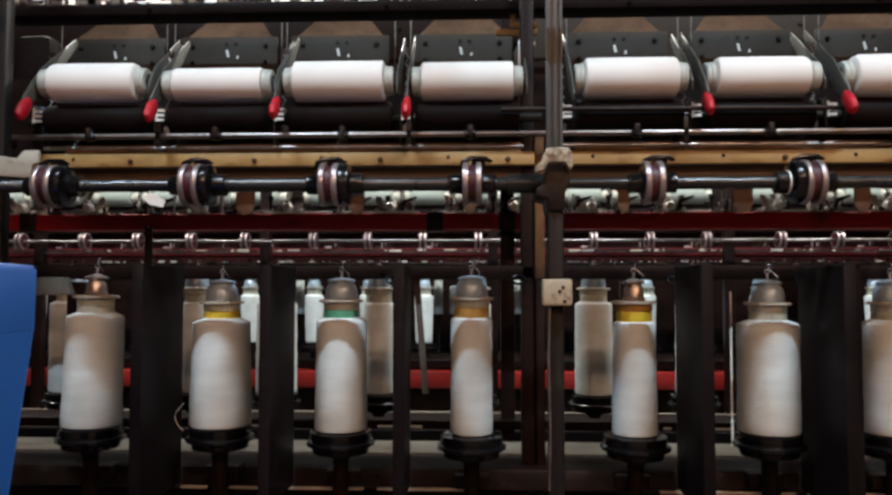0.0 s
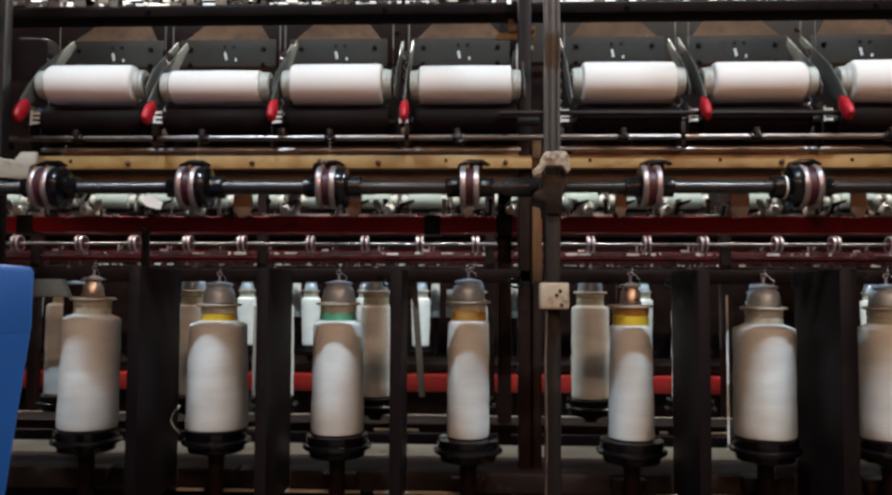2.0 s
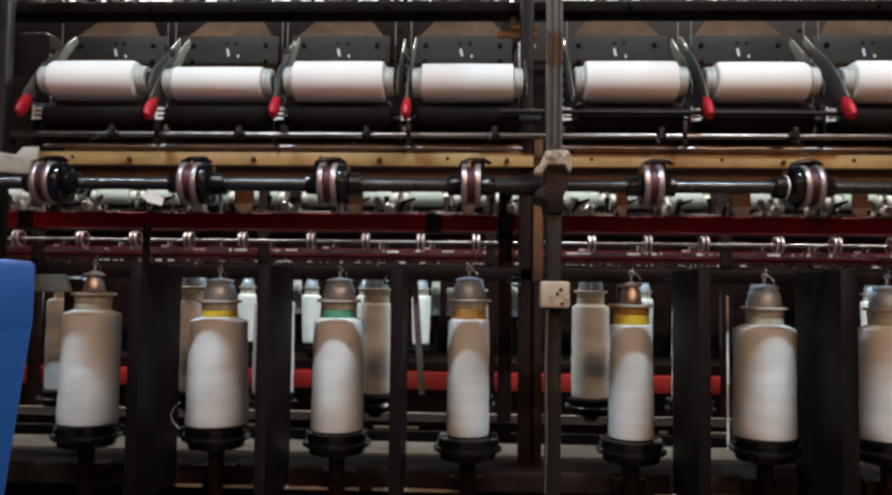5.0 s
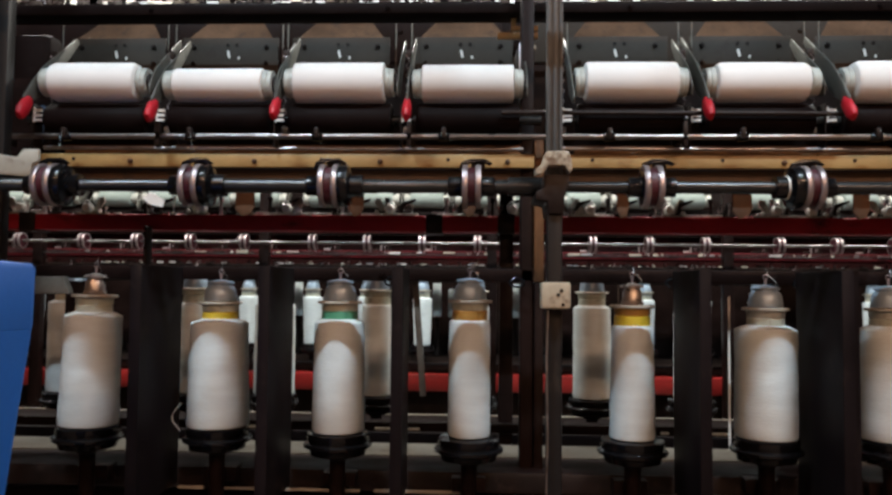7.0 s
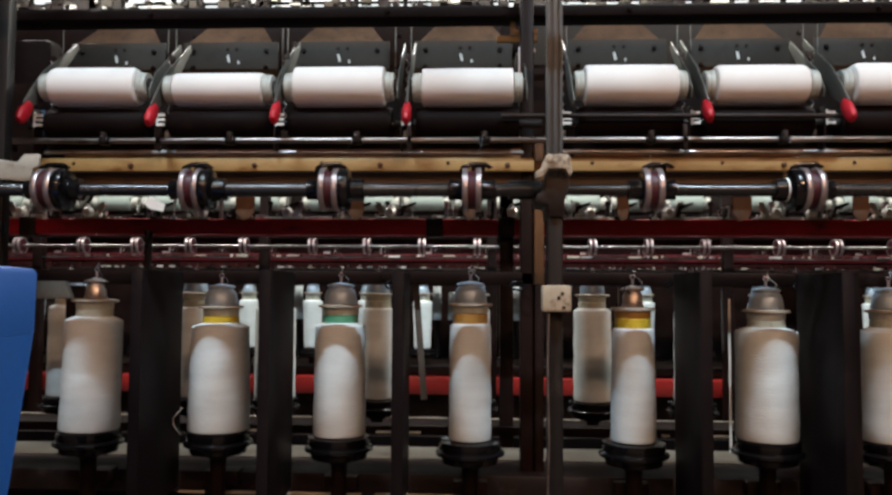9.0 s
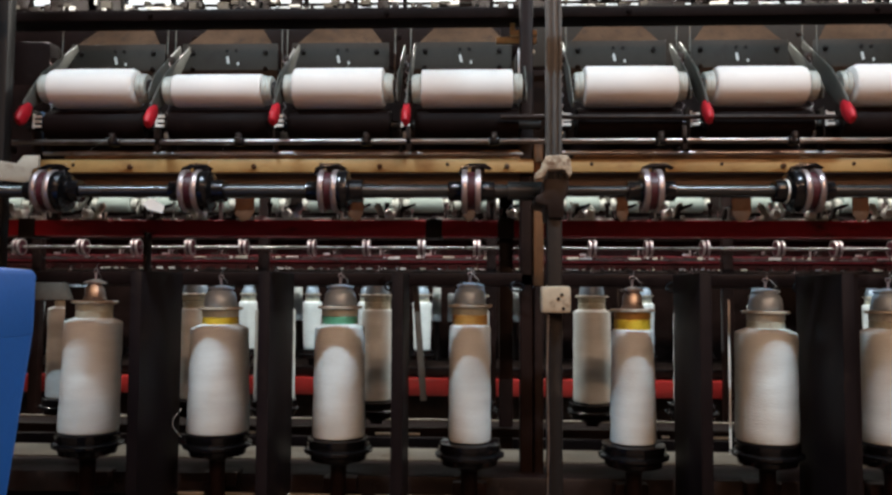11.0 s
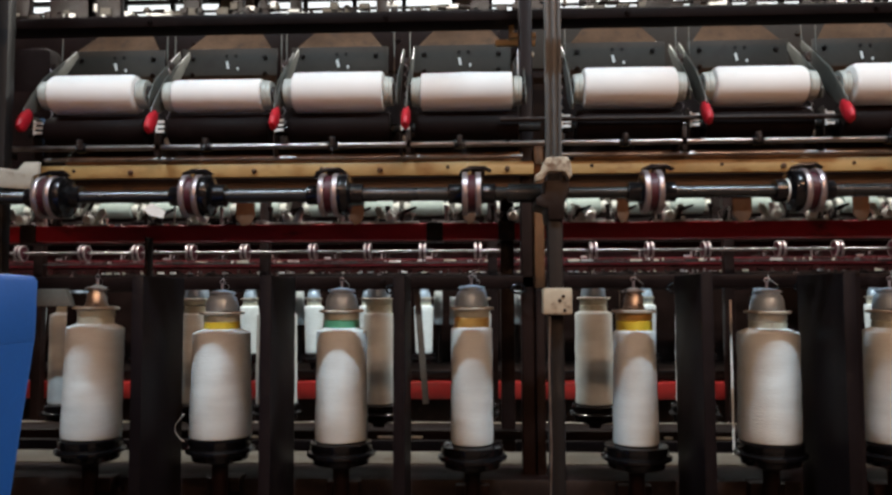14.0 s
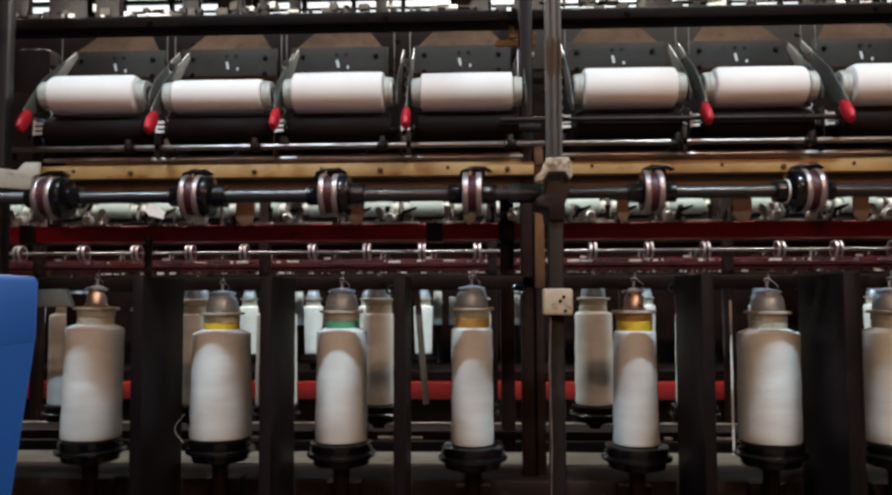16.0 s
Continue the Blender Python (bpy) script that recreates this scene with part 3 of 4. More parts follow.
# delivery roller shaft
ROLLERS = [(-0.684, 1), (-0.451, 1), (-0.233, 1), (-0.011, 2), (0.266, 2), (0.505, -1), (0.734, -1)]
FRONT_SHAFT = thing("roller_shaft", pose(0, 1.20, 1.352), "dark oiled shaft carrying chrome-rimmed delivery rollers", "shaft")
bm = B()
steps = ((-1.3, -0.63, 0.0105), (-0.63, -0.43, 0.0098), (-0.43, -0.27, 0.0112), (-0.27, -0.16, 0.0112), (-0.16, 0.045, 0.0105), (0.045, 0.125, 0.0150), (0.125, 0.27, 0.0085), (0.27, 0.48, 0.0098), (0.48, 0.63, 0.0098), (0.63, 1.3, 0.0115))
lathe(bm, [(0, -1.3)] + [p for a, b, r in steps for p in ((r, a + 0.0005), (r, b - 0.0005))] + [(0, 1.3)], (0, 0, 0), "x", 24)
part("shaft", bm, SHAFT, FRONT_SHAFT)
for x, s in ROLLERS:
    core = part("roller", lathe(B(), [(0.0145, -0.0148), (0.029, -0.0146), (0.0295, -0.004), (0.0295, 0.004), (0.029, 0.0146), (0.0145, 0.0148)], (x, 0, 0), "x", 40), BAND_RED, FRONT_SHAFT, "dark red rubber-faced roller")
    for u in (-0.0102, 0.0102):
        part("rim", lathe(B(), [(0.0290, u - 0.0043), (0.0330, u - 0.0043), (0.0338, u - 0.0034), (0.0341, u), (0.0338, u + 0.0034), (0.0330, u + 0.0043), (0.0290, u + 0.0043)], (x, 0, 0), "x", 48), CHROME, core, "polished chrome rim")
    if s in (1, -1):
        hub = [(0.0320, 0.0149), (0.0325, 0.0162), (0.0330, 0.018), (0.0330, 0.027), (0.0315, 0.030), (0.0215, 0.032), (0.0175, 0.034), (0.0175, 0.052), (0.0105, 0.053)]
        part("hub", lathe(B(), [(r, h * s) for r, h in hub], (x, 0, 0), "x", 40), BLACK_GLOSS, core, "black moulded hub")
    for k in ((1, -1) if s == 2 else (-s,)):
        part("collar", lathe(B(), [(0.026, 0.0149 * k), (0.017, 0.0160 * k), (0.0155, 0.018 * k), (0.0155, 0.036 * k), (0.0105, 0.037 * k)], (x, 0, 0), "x", 28), BLACK_GLOSS, core)
for x in (-0.207, 0.471):
    part("white_ring", lathe(B(), [(0.010, -0.002), (0.0185, -0.002), (0.0185, 0.002), (0.010, 0.002)], (x, 0, 0), "x", 28), WHITE, FRONT_SHAFT, "thin white spacer ring")

# red beam with clips and rusty tabs
RB = thing("red_beam", pose(0, 1.70, 1.331), "dark red painted machine beam with black clips", "beam")
part("beam", box(B(), -2.4, 2.4, -0.03, 0.03, -0.0175, 0.0175, 0.004), RED, RB)
for x in (-0.096, 0.060, -1.0, 0.96):
    part("clip", box(B(), x - 0.018, x + 0.018, -0.034, 0.034, -0.021, 0.021, 0.002), BLACK, RB, "black strap clip")
for x in (-0.446, -0.232, -0.017, 0.270, 0.490, 0.707):
    w = 0.015 + 0.004 * math.sin(x * 40)
    bm = prism(B(), [(x - w, 1.374), (x + w, 1.374), (x + w, 1.345), (x + w * 0.6, 1.330), (x - w * 0.3, 1.326), (x - w, 1.340)], 1.453, 1.457, "y", 0.001)
    solid("rusty_tab", bm, RUST, "rusty brown hanger tab below the plate", "bracket", "", "hanger tabs")

# guide rail above the spindles
long_rail("guide_rail", 1.44, 1.47, 1.2045, 1.2300, -2.2, 2.2, DEEP_BLACK, "black thread guide rail above the spindles", "rail")
for x in XS:
    g = thing("balloon_guide", pose(x + 0.085, 1.43, 1.212), "small black looped balloon guide on the rail", "guide", "balloon guides")
    bm = B()
    a = [(0.013 * math.cos(t * 0.55), -0.012 + 0.006 * math.sin(t * 0.55), -0.008 + 0.008 * math.sin(t * 0.55)) for t in range(13)]
    wire(bm, a, 0.0026, 6)
    rod(bm, (0, -0.006, 0), (0, 0.022, 0.004), 0.003, 6)
    part("loop", bm, BLACK_GLOSS, g)

# end frames that carry the long rails
for y0, y1, w in ((1.18, 2.02, 2.2), (1.05 + 1.98, 1.85 + 1.98, 3.4)):
    for s in (-1, 1):
        a, b = sorted((s * w, s * (w + 0.05)))
        solid("cast_stand", box(B(), a, b, y0, y1, 0, 1.86, 0.01), BLACK, "black cast end stand of a twisting machine", "stand", "", "end stands")
long_rail("separator_bar", 1.21, 1.245, 0.80, 0.8395, -2.2, 2.2, BLACK, "black bar that carries the separators", "bar")
# black bar added as a blocker so the gap above the hoods stays dark
long_rail("rear_bay_casing", 1.87, 1.90, 1.765, 1.870, -2.2, 2.2, DEEP_BLACK, "black bar added to darken the gap above the hoods", "casing")
# out-of-view bar added to throw the arched shade on the packages
SHADE = thing("creel_rail", pose(0, 1.0, 1.796), "unseen dark bar added to shade the package tops", "rail")
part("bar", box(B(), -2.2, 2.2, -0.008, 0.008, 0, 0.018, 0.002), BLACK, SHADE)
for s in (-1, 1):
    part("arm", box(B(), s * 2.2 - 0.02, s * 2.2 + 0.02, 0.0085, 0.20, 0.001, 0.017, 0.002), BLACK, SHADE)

bm = B()
wire(bm, [(-0.506 - 0.014 * math.sin(0.35 * j), 1.316 - 0.004 * math.sin(0.35 * j), 0.9452 + 0.0052 * j) for j in range(10)], 0.0005, 5)
solid("yarn_end", bm, WHITE, "loose looped end of white yarn on a spindle disc", "thread", "")

# balloon separator plates
for x in (-0.538, -0.334, -0.125, 0.347, 0.560):
    p = thing("separator_plate", pose(x, 1.20, 0.0), "dark sheet separator between two spindles", "separator", "separators")
    wide = 0.185
    part("sheet", box(B(), -0.002, 0.002, 0.0, wide, 0.84, 1.226, 0.0008), PLATE, p)
    part("lip", box(B(), -0.009, 0.009, -0.003, 0.0, 0.84, 1.226, 0.0008), PLATE, p)
bm = B()
box(bm, 0.5625, 0.604, 1.255, 1.26, 0.8395, 1.226)
solid("dark_panel", bm, PLATE, "dark narrow guard panel beside a separator", "panel", "")
bm = B()
box(bm, -0.006, 0.006, -0.003, 0.003, -0.112, 0.112, 0.0008)
solid("loose_strip", bm, GREY, "grey metal strip hanging aslant from the guide rail", "strip", "", "", pose(-0.111, 1.4735, 1.100, 0, -4.5, 0))
for x, z1 in ((0.462, 1.145), (0.515, 1.18)):
    bm = B()
    rod(bm, (x, 1.615, 0.866), (x, 1.615, z1), 0.0022, 7)
    solid("yarn_pin", bm, WHITE, "thin pale upright pin on the rail", "pin", "", "upright pins")

solid("guard_panel", box(B(), 0.610, 0.760, 1.600, 1.604, 0.868, 1.205), PLATE, "dark guard panel standing on the spindle rail", "panel", "")

# spindle rails
# one rail top in two colours: unlit front black, lit back grey
long_rail("spindle_rail", 1.40, 1.515, 0.833, 0.866, -2.2, 2.2, DEEP_BLACK, "front part of the spindle rail, coloured black as unlit", "rail")
long_rail("rail_cover", 1.5155, 1.63, 0.833, 0.868, -2.2, 2.2, RAIL_LIT, "back part of the spindle rail, coloured grey as lit", "cover")
long_rail("rail_edge", 1.395, 1.3995, 0.829, 0.866, -2.2, 2.2, BLACK, "black greasy front edge of the spindle rail", "rail")
for a, b in ((-0.617, -0.6), (-0.538, -0.49), (-0.459, -0.373), (-0.357, -0.26), (-0.235, -0.207), (-0.183, -0.005), (0.316, 0.366), (0.396, 0.495), (0.525, 0.551), (0.569, 0.724), (0.736, 0.853)):
    solid("edge_strip", box(B(), a, b, 1.388, 1.3945, 0.8285, 0.8335, 0.0006), LIGHT, "pale worn strip on the front edge of the spindle rail", "strip", "", "edge strips")
for a, b in ((-0.496, -0.474), (-0.267, -0.246), (-0.217, -0.174), (-0.147, -0.122), (0.386, 0.402), (0.493, 0.531)):
    solid("wear_strip", box(B(), a, b, 1.6555, 1.6595, 0.889, 0.894, 0.0006), LIGHT, "pale strip on the rail between the spindle rows", "strip", "", "wear strips")
long_rail("belt_case", 1.515, 1.60, 0.55, 0.79, -2.2, 2.2, BLACK, "black belt casing under the spindle rail", "casing")
long_rail("rear_spindle_rail", 1.74, 1.97, 0.833, 0.868, -2.2, 2.2, DRUM, "black rear spindle rail", "rail")
long_rail("rear_edge", 1.972, 1.978, 0.8645, 0.8705, -2.2, 2.2, LIGHT, "thin pale edge of the rear rail", "rail", 0.001)
long_rail("middle_rail", 1.66, 1.70, 0.885, 0.905, -2.2, 2.2, DRUM, "black rail between the spindle rows", "rail")
long_rail("base_beam", 1.24, 1.30, 0.40, 0.47, -2.2, 2.2, RED_BRIGHT, "red base beam of the machine", "beam")

# posts
P1 = thing("machine_post", pose(0.112, 1.15, 0), "dark grey steel post with a dirty cream clamp", "post", "posts")
bm = B()
box(bm, -0.0085, 0.0085, -0.0075, 0.0105, 1.345, 2.1, 0.001)
for u in (-0.0093, 0.0002, 0.0093):
    box(bm, u - 0.0022, u + 0.0022, -0.0115, 0.009, 1.346, 2.1, 0.001)
part("upright", bm, POST, P1, "grey-green worn ribbed steel upright")
# lower part of the post is coloured darker than the upper part
part("lower_upright", box(B(), -0.0115, 0.0115, -0.0115, 0.0115, 0, 1.345, 0.003), POST_DARK, P1, "darker lower upright")
clamp = B()
prism(clamp, [(-0.022, -0.004), (-0.016, 0.012), (-0.013, 0.016), (0.016, 0.017), (0.021, 0.012), (0.024, -0.010), (0.019, -0.017), (0.013, -0.005), (-0.011, -0.005), (-0.019, -0.017), (-0.030, -0.019), (-0.030, -0.011)], -0.032, -0.012, "y", 0.002)
for v in clamp.verts:
    v.co.z += 1.378
part("clamp", clamp, CHIPPED, P1, "chipped cream-painted cast clamp")
part("bearing", prism(B(), [(-0.012, -0.034), (0.011, -0.034), (0.012, -0.008), (0.018, 0.008), (0.019, 0.024), (-0.018, 0.024), (-0.018, 0.006), (-0.030, -0.002), (-0.031, -0.012), (-0.014, -0.016)], -0.018, 0.075, "y", 0.002), BLACK, P1, "black shaft bearing", pose(0.002, 0.0, 1.338))
bx = part("switch_box", box(B(), -0.021, 0.021, -0.034, -0.011, 1.166, 1.204, 0.003), BEIGE, P1, "cream switch box")
for u, v in ((0.008, 1.192), (0.010, 1.172), (0.003, 1.186)):
    part("screw", lathe(B(), [(0, 0), (0.0028, 0), (0.0024, 0.0012), (0, 0.0012)], (0, 0, 0), "y", 8), BLACK, bx, "", pose(u, -0.034, v, 180, 0, 0))
bm = B()
wire(bm, [(-0.010, -0.02, 1.163), (-0.012, -0.02, 1.09), (-0.010, -0.018, 0.98), (-0.012, -0.02, 0.90)], 0.0013, 6)
part("cable", bm, STEEL, P1)
# one brown upright; its dim lower part is a separate piece coloured darker
IP = thing("inner_post", pose(0.112, 1.45, 0), "brown inner upright of the frame, dim lower part coloured black", "post")
part("batten", box(B(), -0.009, 0.009, -0.02, 0.02, 1.205, 1.47, 0.003), INNER, IP, "rust-brown worn upper part")
part("upright", box(B(), -0.0085, 0.0085, -0.019, 0.02, 0, 1.2045, 0.003), DEEP_BLACK, IP)
solid("inner_post", box(B(), 0.078, 0.1025, 1.44, 1.48, 0, 1.80, 0.003), DEEP_BLACK, "black inner upright of the frame", "post", "")
bm = B()
box(bm, 0.035, 0.115, 1.52, 1.53, 1.690, 1.702, 0.001)
box(bm, 0.062, 0.115, 1.51, 1.52, 1.702, 1.712, 0.001)
box(bm, 0.062, 0.072, 1.51, 1.52, 1.712, 1.735, 0.001)
box(bm, 0.088, 0.094, 1.51, 1.52, 1.712, 1.735, 0.001)
box(bm, 0.062, 0.115, 1.51, 1.52, 1.735, 1.742, 0.001)
solid("pivot_bracket", bm, YELLOW, "dirty ochre bracket at the top of the post", "bracket", "")
bm = B()
box(bm, 0.098, 0.106, 1.50, 1.51, 1.664, 1.71, 0.001)
box(bm, 0.078, 0.110, 1.495, 1.505, 1.660, 1.668, 0.001)
solid("pivot_plate", bm, BEIGE, "small cream pivot plate", "bracket", "")
for x, w in ((0.005, 0.004), (0.018, 0.010), (0.072, 0.003), (0.080, 0.004)):
    bm = B()
    box(bm, 0.07 + x, 0.07 + x + w, 1.455, 1.462, 1.48, 1.66, 0.001)
    solid("bay_strut", bm, STEEL, "worn steel strut between two take-up bays", "strut", "", "bay struts")
solid("bay_casting", box(B(), 0.070, 0.100, 1.485, 1.54, 1.57, 1.66, 0.008), BLACK, "black gear casting between the bays", "casting", "")
P0 = thing("machine_post", pose(-0.829, 1.30, 0), "dark grey steel end post of the frame", "post", "posts")
part("upright", box(B(), -0.020, 0.012, -0.012, 0.012, 0, 2.1, 0.003), POST_DARK, P0)
solid("end_casting", box(B(), -0.95, -0.86, 1.50, 1.56, 1.50, 1.70, 0.02), DRUM, "black rounded end casting of the frame", "casting", "")
bm = B()
prism(bm, [(-0.10, -0.004), (0.046, -0.016), (0.050, 0.004), (0.060, 0.008), (0.060, 0.026), (0.036, 0.026), (0.026, 0.014), (-0.10, 0.032)], 0, 0.006, "y", 0.001)
solid("cream_bracket", bm, LIGHT, "cream painted bracket plate at the end post", "bracket", "", "", Matrix.Translation((-0.799, 1.25, 1.390)) @ Matrix.Scale(1.106, 4))
bm = B()
prism(bm, [(-0.020, 0.004), (-0.006, 0.014), (0.0, 0.012), (0.020, 0.0), (0.016, -0.012), (-0.008, -0.006)], 0, 0.0015, "y")
TAG = thing("paper_tag", pose(-0.558, 1.30, 1.339), "small cream paper tag hanging from the plate", "tag")
part("paper", bm, WHITE, TAG, "cream paper")
bm = B()
wire(bm, [(0.0, 0.001, 0.010), (0.004, 0.06, 0.035), (0.004, 0.148, 0.046)], 0.0007, 5)
part("string", bm, WHITE, TAG)

# thread stop levers on the red beam
def thread_stop(x, y, z, k):
    t = thing("thread_stop", pose(x, y, z), "small black thread stop lever with a bright spring", "lever", "thread stops")
    part("foot", box(B(), -0.016, 0.016, -0.012, 0.012, 0, 0.006, 0.001), BLACK, t)
    part("lever", prism(B(), [(-0.006, 0.006), (0.004, 0.006), (0.008, 0.022), (0.034, 0.034), (0.033, 0.039), (0.002, 0.030)], -0.003, 0.003, "y", 0.0008), BLACK, t)
    bm = B()
    wire(bm, [(-0.012, -0.006, 0.004), (-0.016, -0.006, 0.020), (-0.006, -0.008, 0.026), (-0.010, -0.008, 0.012)], 0.0016, 6)
    part("spring", bm, CHROME, t, "bright bent spring")
    part("post", lathe(B(), [(0, 0), (0.004, 0), (0.004, 0.030), (0.006, 0.032), (0.006, 0.040), (0, 0.040)], (-0.030, 0, 0), "z", 10), BLACK if k % 2 else CHROME, t)
    part("cross_arm", box(B(), -0.062, -0.034, -0.003, 0.003, 0.0, 0.010, 0.001), CHROME if k % 3 == 0 else BLACK, t)
    return t


STOPS = [thread_stop(x + 0.06, 1.685, 1.3484, k) for k, x in enumerate((-1.0, -0.77, -0.60, -0.49, -0.33, -0.23, -0.10, 0.0, 0.15, 0.25, 0.37, 0.47, 0.60, 0.70, 0.84))]



def thread_brake(x, y, z, k):
    """Bright tension unit: foot plate, slanting lever, two polished discs and a bent wire."""
    t = thing("thread_brake", pose(x, y, z), "polished thread brake with discs on the red beam", "thread brake", "thread brakes")
    s = 1 if k % 2 else -1
    part("foot", box(B(), -0.024, 0.026, -0.014, 0.010, 0, 0.0035, 0.0008), LIGHT, t, "pale worn foot plate")
    part("lever", prism(B(), [(-0.004 * s, 0.004), (0.010 * s, 0.004), (0.026 * s, 0.030), (0.022 * s, 0.040), (0.012 * s, 0.038)], -0.002, 0.002, "y", 0.0006), LIGHT if k % 3 else STEEL, t, "slanting pale lever")
    for u in (-0.006, 0.007):
        part("disc", lathe(B(), [(0, -0.004), (0.008, -0.0035), (0.0105, 0), (0.008, 0.0035), (0, 0.004)], (-0.010 * s, -0.008 + u, 0.0145), "y", 16), POLISH, t, "polished brake disc")
    bm = B()
    wire(bm, [(-0.018 * s, -0.006, 0.003), (-0.022 * s, -0.006, 0.022), (-0.013 * s, -0.008, 0.033), (-0.004 * s, -0.010, 0.024), (-0.001 * s, -0.010, 0.004)], 0.0014, 6)
    part("wire", bm, POLISH, t)
    part("eyelet", lathe(B(), [(0.002, -0.003), (0.0042, -0.003), (0.0042, 0.003), (0.002, 0.003), (0.002, -0.003)], (0.019 * s, -0.012, 0.0078), "y", 10), WHITE, t, "white ceramic eyelet")
    return t


for k, x in enumerate((-1.03, -0.857, -0.62, -0.41, -0.203, 0.084, 0.231, 0.419, 0.626, 0.72, 0.86)):
    thread_brake(x, 1.685, 1.3485, k)
# white rods added for the bright line on the red beam's top edge
for a, b in ((-0.47, -0.32), (-0.30, -0.13), (-0.09, -0.02), (0.20, 0.29), (0.44, 0.52), (0.64, 0.70)):
    bm = B()
    rod(bm, (a, 1.668, 1.3505), (b, 1.668, 1.3507), 0.0021, 8)
    solid("stop_wire", bm, WHITE, "thin white rod added as the red beam's bright top edge", "wire", "", "stop wires")

for k in range(46):
    x = -1.05 + 0.043 * k + 0.012 * math.sin(k * 2.7)
    if k % 4 == 3:
        continue
    f = thing("thread_eyelet", pose(x, 1.672, 1.3487), "small bright thread eyelet on the red beam", "eyelet", "thread eyelets")
    part("foot", box(B(), -0.007, 0.007, -0.004, 0.004, 0, 0.0028, 0.0006), LIGHT if k % 3 else WHITE, f)
    if k % 2:
        h = 0.010 + 0.006 * (k % 5)
        bm = B()
        rod(bm, (0, 0, 0.0028), (0.002, 0, h), 0.0014, 6)
        part("stem", bm, POLISH, f)
        part("eye", lathe(B(), [(0.0012, -0.0015), (0.0036, -0.0015), (0.0036, 0.0015), (0.0012, 0.0015), (0.0012, -0.0015)], (0.002, 0, h + 0.0034), "y", 10), POLISH, f)

# frame uprights seen below the shaft
for x, y, w, z0, z1 in ((-0.868, 1.64, 0.05, 0.868, 1.2), (-0.72, 1.64, 0.008, 0.868, 1.32), (0.061, 1.68, 0.03, 0.0, 1.6)):
    solid("frame_upright", box(B(), x - w / 2, x + w / 2, y, y + 0.03, z0, z1, 0.003), DEEP_BLACK, "dark greasy upright of the machine frame", "post", "", "frame uprights")
solid("grey_bracket", prism(B(), [(-0.06, 0.005), (0.035, 0.005), (0.022, 0.038), (-0.06, 0.038)], 0, 0.02, "y", 0.002), GREY, "grey painted bracket beside the end spindle", "bracket", "", "", pose(-0.800, 1.42, 1.17))

# ---------------------------------------------------------------- rear row and the machine across the far aisle
RX = [-0.985, -0.676, -0.482, -0.238, -0.012, 0.267, 0.496, 0.734, 0.969]
for i, x in enumerate(RX):
    r = (0.046, 0.034, 0.048, 0.037, 0.04, 0.044, 0.04, 0.043, 0.042)[i]
    feed_package(x, 1.83, r, r - 0.001, (OLIVE, "an olive collar", OLIVE), ALU, 0, 1.150)
    spindle(x, 1.83)

FX = [s + 0.222 * k for s in (-2.55, -1.616, -0.67, 0.233, 1.188, 2.145) for k in range(4)]
FAR = 1.98
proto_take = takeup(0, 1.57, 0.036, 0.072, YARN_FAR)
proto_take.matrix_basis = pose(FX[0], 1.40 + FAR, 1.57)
FP = [s + 0.239 * k for s in (-2.67, -1.715, -0.717, 0.233, 1.188, 2.145) for k in range(4)]
proto_feed = feed_package(FP[0], 1.36 + FAR, 0.036, 0.042, (OLIVE, "a pale collar", TUBE), ALU)
proto_spin = spindle(FP[0], 1.36 + FAR)
proto_crad = cradle(FX[0], 1.57, False)
proto_crad.matrix_basis = pose(FX[0], 1.40 + FAR, 1.57)
proto_hood = hood(FX[0])
proto_hood.matrix_basis = pose(FX[0], 1.62 + FAR, 1.668)
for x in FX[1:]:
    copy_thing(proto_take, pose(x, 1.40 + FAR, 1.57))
    copy_thing(proto_crad, pose(x, 1.40 + FAR, 1.57))
    copy_thing(proto_hood, pose(x, 1.62 + FAR, 1.668))
for x in FP[1:]:
    copy_thing(proto_feed, pose(x, 1.36 + FAR, 0.938))
    copy_thing(proto_spin, pose(x, 1.36 + FAR, 0.938))
for k, x in enumerate(FX):
    copy_thing(STOPS[k % 5], pose(x + 0.05, 1.405 + FAR, 1.3449))
    copy_thing(STOPS[(0, 3, 6)[k % 3]], pose(x - 0.05, 1.455 + FAR, 1.2599))
    copy_thing(STOPS[6 * (k % 2)], pose(x + 0.06, 1.455 + FAR, 1.2599, 0, 0, 180))
bm = B()
lathe(bm, [(0, -3.4), (0.030, -3.4), (0.030, 3.4), (0, 3.4)], (0, 1.415 + FAR, 1.502), "x", 24)
solid("far_drum", bm, DRUM, "long matt black drum of the far machine", "drum", "")
FAR_SHAFT = thing("roller_shaft", pose(0, 1.12 + FAR, 1.364), "bright steel shaft with chrome rollers on the far machine", "shaft")
bm = B()
rod(bm, (-3.2, 0, 0), (3.2, 0, 0), 0.006, 14)
part("shaft", bm, ROD, FAR_SHAFT)
for x in FX:
    core = part("roller", lathe(B(), [(0.008, -0.013), (0.028, -0.0125), (0.028, 0.0125), (0.008, 0.013)], (x, 0, 0), "x", 24), BAND_RED, FAR_SHAFT)
    for u in (-0.0095, 0.0095):
        part("rim", lathe(B(), [(0.0275, u - 0.0045), (0.0338, u - 0.0040), (0.0338, u + 0.0040), (0.0275, u + 0.0045)], (x, 0, 0), "x", 24), CHROME, core)
